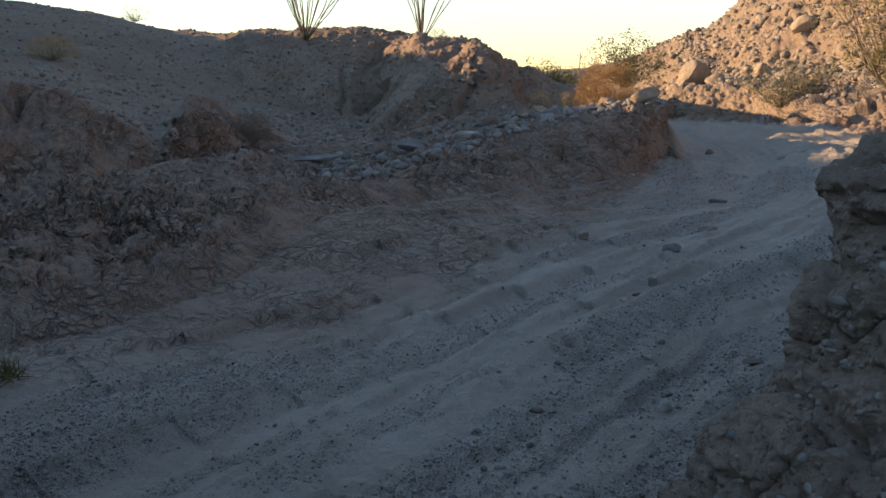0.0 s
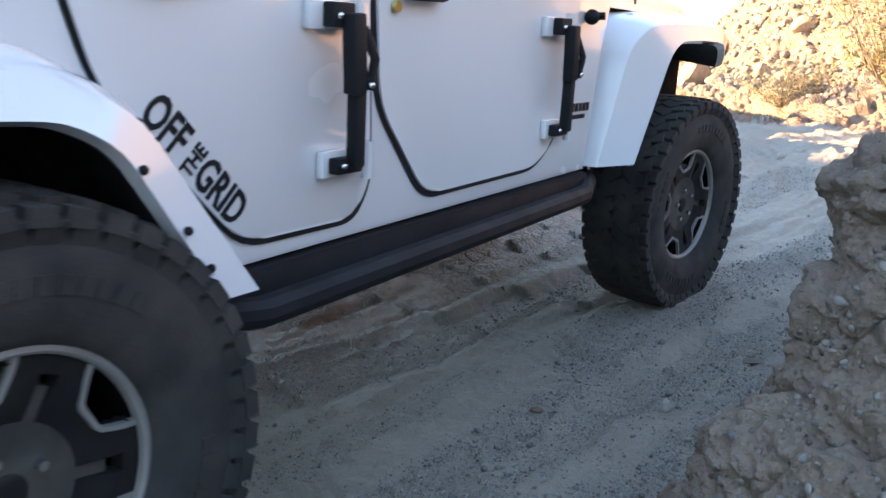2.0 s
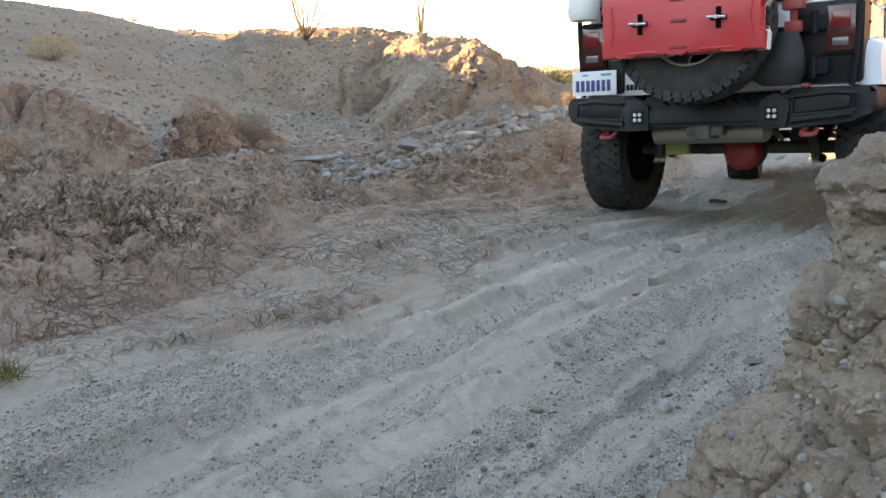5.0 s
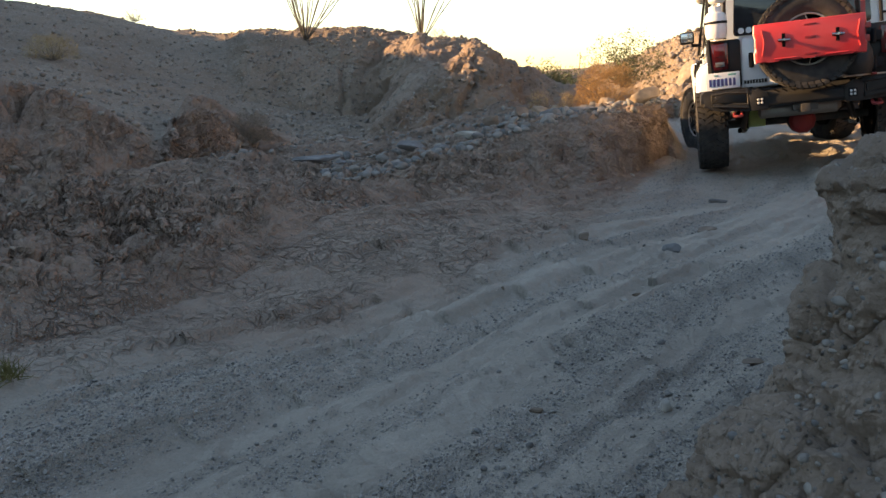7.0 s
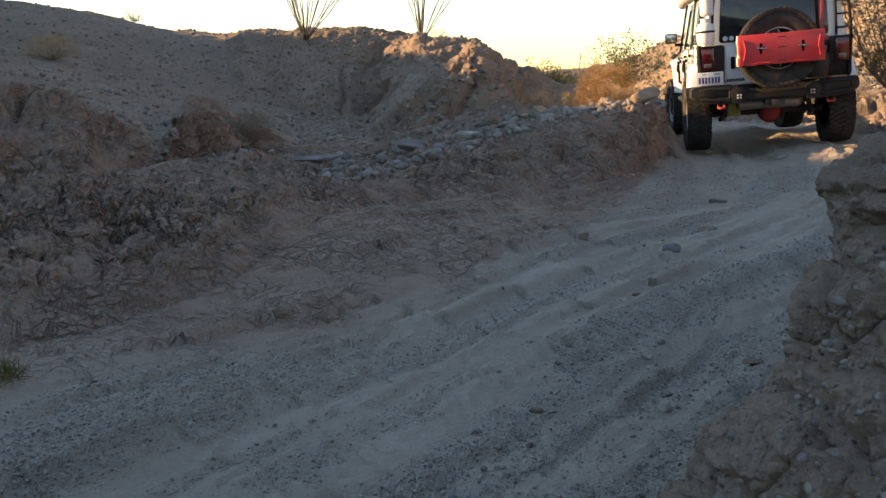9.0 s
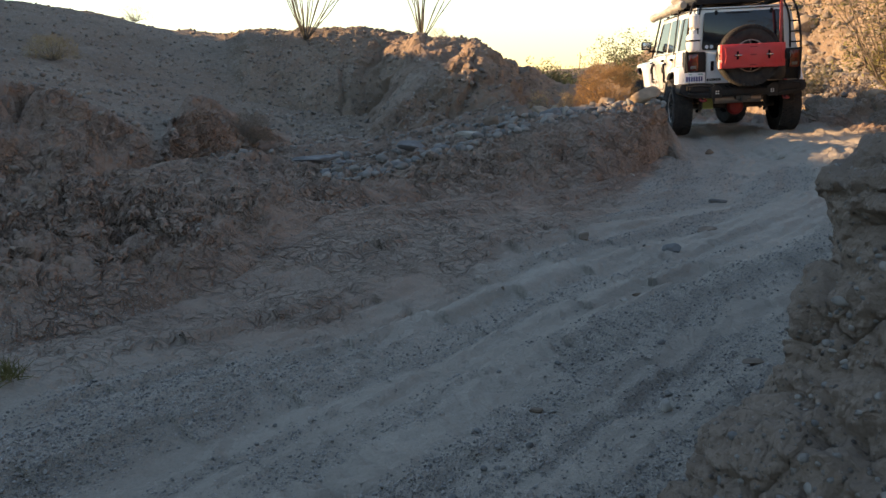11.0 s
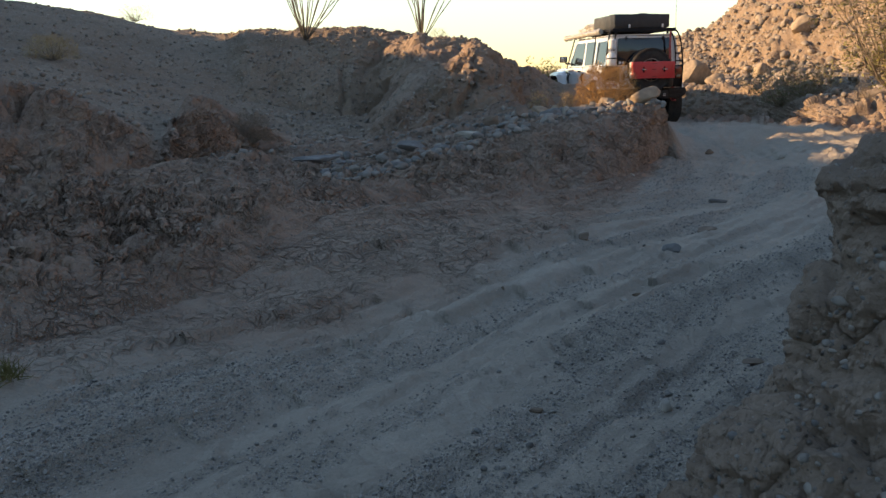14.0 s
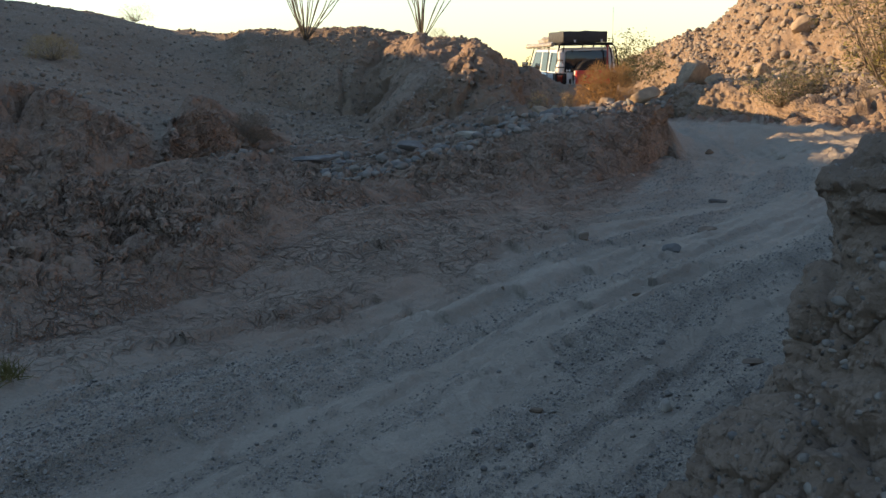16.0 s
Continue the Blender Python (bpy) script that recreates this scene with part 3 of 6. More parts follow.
def varied(name, a, c):
    """Loose stones: each its own shade."""
    m = material(name, a, 0.92, vary=0.2, scale=20, bump=0.4, bump_scale=80)
    nt = m.node_tree
    b = nt.nodes["Principled BSDF"]
    geo = nt.nodes.new("ShaderNodeNewGeometry")
    x = nt.nodes.new("ShaderNodeMix")
    x.data_type = "RGBA"
    nt.links.new(geo.outputs["Random Per Island"], x.inputs["Factor"])
    k = [i for i in x.inputs if i.type == "RGBA"]
    k[0].default_value, k[1].default_value = (*a, 1), (*c, 1)
    y = nt.nodes.new("ShaderNodeMix")
    y.data_type, y.blend_type = "RGBA", "MULTIPLY"
    y.inputs["Factor"].default_value = 0.6
    old = b.inputs["Base Color"].links[0].from_socket
    sc = nt.nodes.new("ShaderNodeMix")
    ky = [i for i in y.inputs if i.type == "RGBA"]
    nt.links.new([o for o in x.outputs if o.type == "RGBA"][0], ky[0])
    gr = nt.nodes.new("ShaderNodeTexNoise")
    gr.inputs["Scale"].default_value = 30
    nt.links.new(gr.outputs["Fac"], ky[1])
    nt.nodes.remove(sc)
    br = nt.nodes.new("ShaderNodeBrightContrast")
    br.inputs["Bright"].default_value = 0.05
    nt.links.new([o for o in y.outputs if o.type == "RGBA"][0], br.inputs["Color"])
    nt.links.new(br.outputs[0], b.inputs["Base Color"])
    return m


pebble_m = varied("loose_gravel", (0.13, 0.12, 0.11), (0.42, 0.38, 0.34))
rubble_m = varied("loose_rubble", (0.15, 0.12, 0.10), (0.36, 0.28, 0.21))
bank_stone_m = varied("bank_stones", (0.11, 0.11, 0.105), (0.33, 0.28, 0.23))

GROUND, STONY, MUDDY, CUTS = land()
tagged(sheet("road", GROUND[:CUTS[2] + 1], gravel, STONY[:CUTS[2] + 1], MUDDY[:CUTS[2] + 1]), "grey gravelly dirt track with tyre ruts in a dry wash", "dirt road", kind="structure")
tagged(sheet("bank", GROUND[CUTS[2]:CUTS[5] + 1], gravel, STONY[CUTS[2]:CUTS[5] + 1], MUDDY[CUTS[2]:CUTS[5] + 1]), "cracked brown earth bank beside the track", "earth bank", kind="structure")
tagged(sheet("hillside", GROUND[CUTS[5]:], hill_m, STONY[CUTS[5]:], MUDDY[CUTS[5]:]), "eroded stony desert hills under low sun", "hillside", kind="structure")


def spot(az, r):
    """The ground point at a bearing and a distance."""
    j = int(np.argmin(np.abs(BEARINGS - az)))
    c = GROUND[:, j]
    i = int(np.argmin(np.abs(np.hypot(c[:, 0], c[:, 1]) - r)))
    x, y = r * math.sin(radians(az)), r * math.cos(radians(az))
    return Vector((x, y, float(c[i, 2])))


def rock_shape(rnd, sub=1, flat=0.7, jag=0.35):
    bm = bmesh.new()
    bmesh.ops.create_icosphere(bm, subdivisions=sub, radius=1.0)
    s = rnd.random() * 50
    v = np.array([tuple(x.co) for x in bm.verts])
    k = 1 + jag * fbm(v + s, 1.1, 3, 5)
    # a few flat broken faces
    for _ in range(7):
        d = np.array([rnd.gauss(0, 1) for _ in range(3)])
        d /= np.linalg.norm(d)
        lim = 0.42 + 0.3 * rnd.random()
        over = (v * k[:, None]) @ d
        k = np.where(over > lim, k * (lim + 0.15 * (over - lim)) / np.maximum(over, 1e-6), k)
    v = v * k[:, None] * [1, 0.8 + 0.2 * rnd.random(), flat]
    f = [tuple(x.index for x in p.verts) for p in bm.faces]
    bm.free()
    return v, np.array(f)


def strew(name, places, sizes, mat, label, category, sub=1, sink=0.25, seed=1, flat=0.7):
    """Many loose stones as one mesh."""
    rnd = random.Random(seed)
    kinds = [rock_shape(rnd, sub, flat) for _ in range(8)]
    vs, fs, base = [], [], 0
    for p, s in zip(places, sizes):
        v, f = kinds[rnd.randrange(8)]
        q = np.array(Euler((rnd.uniform(-0.5, 0.5), rnd.uniform(-0.5, 0.5), rnd.uniform(0, 6.28))).to_matrix())
        vs.append(v @ q.T * s * np.array([1, 1, 1]) + np.array(p) + [0, 0, s * flat * (1 - 2 * sink)])
        fs.append(f + base)
        base += len(v)
    v, f = np.concatenate(vs), np.concatenate(fs)
    me = bpy.data.meshes.new(name)
    me.vertices.add(len(v))
    me.vertices.foreach_set("co", v.ravel())
    me.loops.add(f.size)
    me.loops.foreach_set("vertex_index", f.ravel())
    me.polygons.add(len(f))
    me.polygons.foreach_set("loop_start", np.arange(0, f.size, 3))
    me.update(calc_edges=True)
    me.materials.append(mat)
    return tagged(new(name, me), label, category, kind="stuff")


def sample(rows, cols, count, seed, weight=None):
    """Random ground points from a patch of the land's grid."""
    g = np.random.RandomState(seed)
    r = g.randint(rows[0], rows[1], count * 4)
    c = g.randint(cols[0], cols[1], count * 4)
    if weight is not None:
        keep = g.rand(count * 4) < weight(GROUND[r, c], r, c)
        r, c = r[keep], c[keep]
    return GROUND[r[:count], c[:count]] + g.uniform(-0.02, 0.02, (len(r[:count]), 3)) * [1, 1, 0], g


V0, V1 = int(np.argmin(np.abs(BEARINGS + 29))), int(np.argmin(np.abs(BEARINGS - 29)))
col_of = lambda a: int(np.argmin(np.abs(BEARINGS - a)))
p, g = sample((CUTS[1], CUTS[2]), (V0, V1), 19000, 5, lambda q, r, c: np.clip(STONY[r, c] - 0.2, 0, 1) * 1.2)
strew("loose_gravel", p, 0.0016 + 0.0055 * g.rand(len(p)) ** 4 + 0.0007 * np.hypot(p[:, 0], p[:, 1]), pebble_m, "loose grey gravel strewn over the track", "gravel", 1, 0.3, 3)
p, g = sample((CUTS[1], CUTS[2]), (V0, V1), 420, 6, lambda q, r, c: np.clip(STONY[r, c], 0.05, 1))
strew("road_stones", p, 0.004 + 0.011 * g.rand(len(p)) ** 3, bank_stone_m, "scattered small stones on the track", "stones", 2, 0.3, 4)
p, g = sample((CUTS[2] + 90, CUTS[4]), (col_of(-8), col_of(14)), 900, 7, lambda q, r, c: 0.2 + 0.8 * (q[:, 2] > 0.2))
strew("bank_stones", p, 0.014 + 0.06 * g.rand(len(p)) ** 3, bank_stone_m, "grey and tan stones heaped along the bank top", "stones", 2, 0.3, 5)
p, g = sample((CUTS[2], CUTS[3]), (V0, col_of(14)), 700, 8)
strew("bank_clods", p, 0.005 + 0.016 * g.rand(len(p)) ** 3, rubble_m, "dry clods and stones on the bank slope", "stones", 2, 0.35, 6)
p, g = sample((CUTS[4], CUTS[5]), (col_of(-15), col_of(8)), 420, 18)
strew("gully_stones", p, 0.012 + 0.04 * g.rand(len(p)) ** 3, bank_stone_m, "stones lying in the gully behind the bank", "stones", 2, 0.35, 16)
p, g = sample((CUTS[6], CUTS[9]), (col_of(13), V1), 6500, 9, lambda q, r, c: 0.3 + 0.7 * (r > CUTS[7] + 20))
strew("hill_rubble", p, 0.03 + 0.13 * g.rand(len(p)) ** 4, rubble_m, "sunlit broken rock covering the hillside", "rubble", 2, 0.35, 7, 0.75)
p, g = sample((CUTS[5], CUTS[9]), (V0, col_of(5)), 7000, 10, lambda q, r, c: np.clip(1 - 1.6 * MUDDY[r, c], 0.03, 1))
strew("slope_stones", p, 0.014 + 0.055 * g.rand(len(p)) ** 4, rubble_m, "stones scattered over the shaded slopes", "stones", 1, 0.35, 8)

# ---- building helpers ----
def finish(name, bm, mat, sharp=35):
    bmesh.ops.recalc_face_normals(bm, faces=bm.faces[:])
    me = bpy.data.meshes.new(name)
    bm.to_mesh(me)
    bm.free()
    for p in me.polygons:
        p.use_smooth = True
    me.set_sharp_from_angle(angle=radians(sharp))
    if mat:
        me.materials.append(mat)
    return me


def part(name, bm, mat, parent, label=""):
    ob = new(name, finish(name, bm, mat))
    ob.parent = parent
    return tagged(ob, label)


def thing(name, bm, mat, label, category, group="", kind=""):
    return tagged(new(name, finish(name, bm, mat)), label, category, group, kind)


def add_box(bm, x0, x1, y0, y1, z0, z1, bevel=0.0, m=None):
    made = bmesh.ops.create_cube(bm, size=1.0)["verts"]
    t = Matrix.Translation(((x0 + x1) / 2, (y0 + y1) / 2, (z0 + z1) / 2)) @ Matrix.Diagonal((x1 - x0, y1 - y0, z1 - z0, 1))
    bmesh.ops.transform(bm, matrix=(m or Matrix()) @ t, verts=made)
    if bevel:
        edges = list({e for v in made for e in v.link_edges})
        bmesh.ops.bevel(bm, geom=edges, offset=bevel, segments=2, affect="EDGES", profile=0.6)
    return bm


def boxes(*rows, bevel=0.01):
    bm = bmesh.new()
    for r in rows:
        add_box(bm, *r, bevel=bevel)
    return bm


def add_prism(bm, poly, y0, y1, bevel=0.0, plane="xz"):
    """An outline in one plane, drawn out from y0 to y1 (or along x for outlines in yz)."""
    place = (lambda a, b, c: (a, c, b)) if plane == "xz" else ((lambda a, b, c: (c, a, b)) if plane == "yz" else (lambda a, b, c: (a, b, c)))
    lo = [bm.verts.new(place(a, b, y0)) for a, b in poly]
    hi = [bm.verts.new(place(a, b, y1)) for a, b in poly]
    f0, f1 = bm.faces.new(lo), bm.faces.new(hi[::-1])
    n = len(poly)
    for i in range(n):
        bm.faces.new((lo[i], hi[i], hi[(i + 1) % n], lo[(i + 1) % n]))
    if bevel:
        edges = list(set(f0.edges) | set(f1.edges))
        bmesh.ops.bevel(bm, geom=edges, offset=bevel, segments=2, affect="EDGES", profile=0.5)
    return bm


def rounded(poly, r, n=4):
    """The outline with its corners rounded."""
    out = []
    k = len(poly)
    for i in range(k):
        p, a, b = Vector(poly[i]), Vector(poly[i - 1]), Vector(poly[(i + 1) % k])
        da, db = (a - p), (b - p)
        ra = min(r, da.length * 0.45, db.length * 0.45)
        s, e = p + da.normalized() * ra, p + db.normalized() * ra
        for j in range(n + 1):
            t = j / n
            out.append(tuple((1 - t) ** 2 * s + 2 * t * (1 - t) * p + t * t * e))
    return out


def add_tube(bm, pts, r, sides=8, smooth_pts=0):
    pts = [Vector(p) for p in pts]
    if smooth_pts:
        dense = []
        for i in range(len(pts) - 1):
            a, b, c, d = pts[max(i - 1, 0)], pts[i], pts[i + 1], pts[min(i + 2, len(pts) - 1)]
            for j in range(smooth_pts):
                t = j / smooth_pts
                dense.append(0.5 * ((2 * b) + (c - a) * t + (2 * a - 5 * b + 4 * c - d) * t * t + (3 * b - a - 3 * c + d) * t**3))
        pts = dense + [pts[-1]]
    rings = []
    for i, p in enumerate(pts):
        d = (pts[min(i + 1, len(pts) - 1)] - pts[max(i - 1, 0)]).normalized()
        side = d.orthogonal().normalized() if i == 0 else (rings_side - d * rings_side.dot(d)).normalized()
        rings_side = side
        up = d.cross(side)
        rad = r[i] if isinstance(r, (list, tuple)) and not smooth_pts else (r[0] + (r[-1] - r[0]) * i / max(1, len(pts) - 1) if isinstance(r, (list, tuple)) else r)
        rings.append([bm.verts.new(p + (side * math.cos(a) + up * math.sin(a)) * rad) for a in (2 * math.pi * k / sides for k in range(sides))])
    for a, b in zip(rings, rings[1:]):
        for k in range(sides):
            bm.faces.new((a[k], a[(k + 1) % sides], b[(k + 1) % sides], b[k]))
    bm.faces.new(rings[0][::-1])
    bm.faces.new(rings[-1])
    return bm


def tubes(*rows, sides=8, smooth_pts=0):
    bm = bmesh.new()
    for pts, r in rows:
        add_tube(bm, pts, r, sides, smooth_pts)
    return bm


def add_lathe(bm, profile, seg=48, closed=False):
    """Turns (y, radius) rows about the y axis."""
    rings = []
    for y, r in profile:
        rings.append([bm.verts.new((r * math.cos(2 * math.pi * k / seg), y, r * math.sin(2 * math.pi * k / seg))) for k in range(seg)])
    pairs = list(zip(rings, rings[1:])) + ([(rings[-1], rings[0])] if closed else [])
    for a, b in pairs:
        for k in range(seg):
            bm.faces.new((a[k], b[k], b[(k + 1) % seg], a[(k + 1) % seg]))
    if not closed:
        bm.faces.new(rings[0])
        bm.faces.new(rings[-1][::-1])
    return bm


def resample(pts, n):
    p = np.array(pts, float)
    s = np.concatenate([[0], np.cumsum(np.linalg.norm(np.diff(p, axis=0), axis=1))])
    t = np.linspace(0, s[-1], n)
    q = np.stack([np.interp(t, s, p[:, k]) for k in range(3)], 1)
    for _ in range(2):
        q[1:-1] = 0.25 * q[:-2] + 0.5 * q[1:-1] + 0.25 * q[2:]
    return q


def skin(curves, n=36, side=1):
    """A surface through several curves, side = -1 mirrors it across the vehicle."""
    bm = bmesh.new()
    rows = [[bm.verts.new((x, y * side, z)) for x, y, z in resample(c, n)] for c in curves]
    for a, b in zip(rows, rows[1:]):
        for i in range(n - 1):
            bm.faces.new((a[i], a[i + 1], b[i + 1], b[i]))
    return bm


def letters(text, height, depth, mat, name, parent, m, squeeze=1.0, label="", shear=0.0):
    c = bpy.data.curves.new(name, "FONT")
    c.body, c.size, c.extrude, c.shear, c.align_x, c.align_y, c.resolution_u = text, height, depth, shear, "CENTER", "CENTER", 3
    c.offset = height * 0.02
    tmp = bpy.data.objects.new(name, c)
    scene.collection.objects.link(tmp)
    me = bpy.data.meshes.new_from_object(tmp)
    bpy.data.objects.remove(tmp)
    me.materials.clear()
    me.materials.append(mat)
    ob = new(name, me)
    ob.parent = parent
    ob.matrix_local = m @ Matrix.Diagonal((squeeze, 1, 1, 1))
    return tagged(ob, label)


# ---- the vehicle: x forward, y to its left, z up from the tyres' contact ----
AXLE = 1.474
TYRE_R = 0.44


def make_wheel(outward):
    """A mud tyre on a black alloy rim; outward is the sign of y of its outer side."""
    w = part("wheel", add_lathe(bmesh.new(), [(-0.1, 0.05), (-0.1, 0.165), (0.02, 0.165), (0.02, 0.06)], 32), iron, car)
    slim = 0.135
    prof = [(-0.78, 0.232), (-0.91, 0.25), (-0.99, 0.30), (-1.0, 0.345), (-0.94, 0.39), (-0.83, 0.412), (-0.62, 0.420), (0.0, 0.424), (0.62, 0.420), (0.83, 0.412),
            (0.94, 0.39), (1.0, 0.345), (0.99, 0.30), (0.91, 0.25), (0.78, 0.232), (0.56, 0.222), (-0.56, 0.222)]
    prof = [(outward * 0.025 + slim * y, r) for y, r in prof]
    bm = add_lathe(bmesh.new(), prof, 64, closed=True)
    part("tyre", bm, rubber, w, "dusty black mud-terrain tyre")
    bm = bmesh.new()
    rnd = random.Random(4)

    def lug(a, y, r, lx, ly, lr, twist):
        m = Matrix.Rotation(-a, 4, "Y") @ Matrix.Translation((r, outward * 0.025 + y * 0.844, 0)) @ Matrix.Rotation(twist, 4, "X")
        add_box(bm, -lr, lr, -ly, ly, -lx, lx, m=m)

    n = 44
    for k in range(n):
        a = 2 * math.pi * k / n
        for s in (-1, 1):
            lug(a + s * 0.02, s * 0.045, 0.430, 0.020 + 0.005 * rnd.random(), 0.038, 0.010, s * 0.55)
            lug(a + 0.07 + s * 0.02, s * 0.092, 0.427, 0.020, 0.033, 0.011, -s * 0.25)
            lug(a + s * 0.03, s * 0.138, 0.415, 0.022, 0.026, 0.014, 0.0)
            m = Matrix.Rotation(-(a + 0.08), 4, "Y") @ Matrix.Translation((0.395, outward * 0.025 + s * 0.128, 0)) @ Matrix.Rotation(s * 0.35, 4, "Z")
            add_box(bm, -0.022, 0.018, -0.008, 0.008, -0.022, 0.022, m=m)
    tagged(part("tread", bm, rubber, w), kind="stuff")
    # raised sidewall writing as plain bars
    bm = bmesh.new()
    for a0, cnt in ((0.2, 9), (3.3, 9), (1.9, 5), (5.0, 5)):
        for k in range(cnt):
            m = Matrix.Rotation(-(a0 + 0.1 * k), 4, "Y") @ Matrix.Translation((0.322, outward * 0.160, 0))
            add_box(bm, -0.014, 0.014, -0.0025, 0.0025, -0.010, 0.010, m=m)
    tagged(part("sidewall_lettering", bm, rubber, w), kind="stuff")
    # rim: a barrel, a face plate pierced by five notches and five slots, bare metal edges
    o = outward
    bm = add_lathe(bmesh.new(), [(-o * 0.02, 0.02), (-o * 0.02, 0.19), (-o * 0.10, 0.20), (-o * 0.10, 0.215), (o * 0.10, 0.219), (o * 0.118, 0.222), (o * 0.118, 0.226), (o * 0.09, 0.226), (-o * 0.12, 0.226), (-o * 0.12, 0.02)], 48)
    part("rim", bm, void_black, w, "black alloy rim with bare metal accents")
    bm = add_lathe(bmesh.new(), [(o * 0.112, 0.214), (o * 0.126, 0.217), (o * 0.130, 0.222), (o * 0.128, 0.230), (o * 0.115, 0.233), (o * 0.105, 0.228)], 64, closed=True)
    part("rim_lip", bm, machined, w, "bare metal rim edge")
    fifth = 2 * math.pi / 5
    steps, radii = 180, [0.02, 0.05, 0.075, 0.09, 0.105, 0.12, 0.135, 0.148, 0.158, 0.166, 0.175, 0.185, 0.195, 0.205, 0.216]

    def pierced(r, a):
        b = (a - 0.4) % fifth
        b = min(b, fifth - b)                    # from the middle of a notch
        if r > 0.158 and b * r < 0.034 + 0.62 * (r - 0.158):
            return True
        return 0.088 < r < 0.188 and (fifth / 2 - b) * r < 0.006 + 0.10 * (r - 0.088)

    bm = bmesh.new()
    depth = lambda r: o * (0.078 + 0.038 * min(1.0, r / 0.17) ** 1.3)
    grid = [[bm.verts.new((r * math.cos(2 * math.pi * k / steps), depth(r), r * math.sin(2 * math.pi * k / steps))) for k in range(steps)] for r in radii]
    for i in range(len(radii) - 1):
        for k in range(steps):
            if not pierced((radii[i] + radii[i + 1]) / 2, 2 * math.pi * (k + 0.5) / steps):
                bm.faces.new((grid[i][k], grid[i][(k + 1) % steps], grid[i + 1][(k + 1) % steps], grid[i + 1][k]))
    bmesh.ops.delete(bm, geom=[v for v in bm.verts if not v.link_faces], context="VERTS")
    deep = bmesh.ops.extrude_face_region(bm, geom=bm.faces[:])
    bmesh.ops.translate(bm, verts=[v for v in deep["geom"] if isinstance(v, bmesh.types.BMVert)], vec=(0, -o * 0.03, 0))
    part("wheel_face", bm, rim_black, w, "satin black pierced wheel face")
    for n5 in range(5):
        c = fifth * n5 + 0.4

        def pol(r, a, y=0.119):
            return (r * math.cos(c + a), o * y, r * math.sin(c + a))

        bm = bmesh.new()
        line = [(0.218, -0.345), (0.196, -0.315), (0.176, -0.262), (0.160, -0.205), (0.154, -0.14), (0.153, 0.0), (0.154, 0.14), (0.160, 0.205), (0.176, 0.262), (0.196, 0.315), (0.218, 0.345)]
        inner = [bm.verts.new(pol(r - 0.005, a * (1.03 + 0.0))) for r, a in line]
        outer = [bm.verts.new(pol(r + 0.004, a * 0.93)) for r, a in line]
        for k in range(len(line) - 1):
            bm.faces.new((inner[k], inner[k + 1], outer[k + 1], outer[k]))
        deep = bmesh.ops.extrude_face_region(bm, geom=bm.faces[:])
        bmesh.ops.translate(bm, verts=[v for v in deep["geom"] if isinstance(v, bmesh.types.BMVert)], vec=(0, -o * 0.012, 0))
        part("rim_accent", bm, machined, w)
        bm = bmesh.new()
        bmesh.ops.create_cone(bm, cap_ends=True, segments=6, radius1=0.011, radius2=0.009, depth=0.03,
                              matrix=Matrix.Translation((0.063 * math.cos(c), o * 0.100, 0.063 * math.sin(c))) @ Matrix.Rotation(radians(90), 4, "X"))
        part("lug_nut", bm, chrome, w, "chrome lug nut")
    part("hub_cap", add_lathe(bmesh.new(), [(o * 0.06, 0.05), (o * 0.094, 0.046), (o * 0.100, 0.036), (o * 0.104, 0.030), (o * 0.106, 0.02)], 24), rim_black, w)
    return w


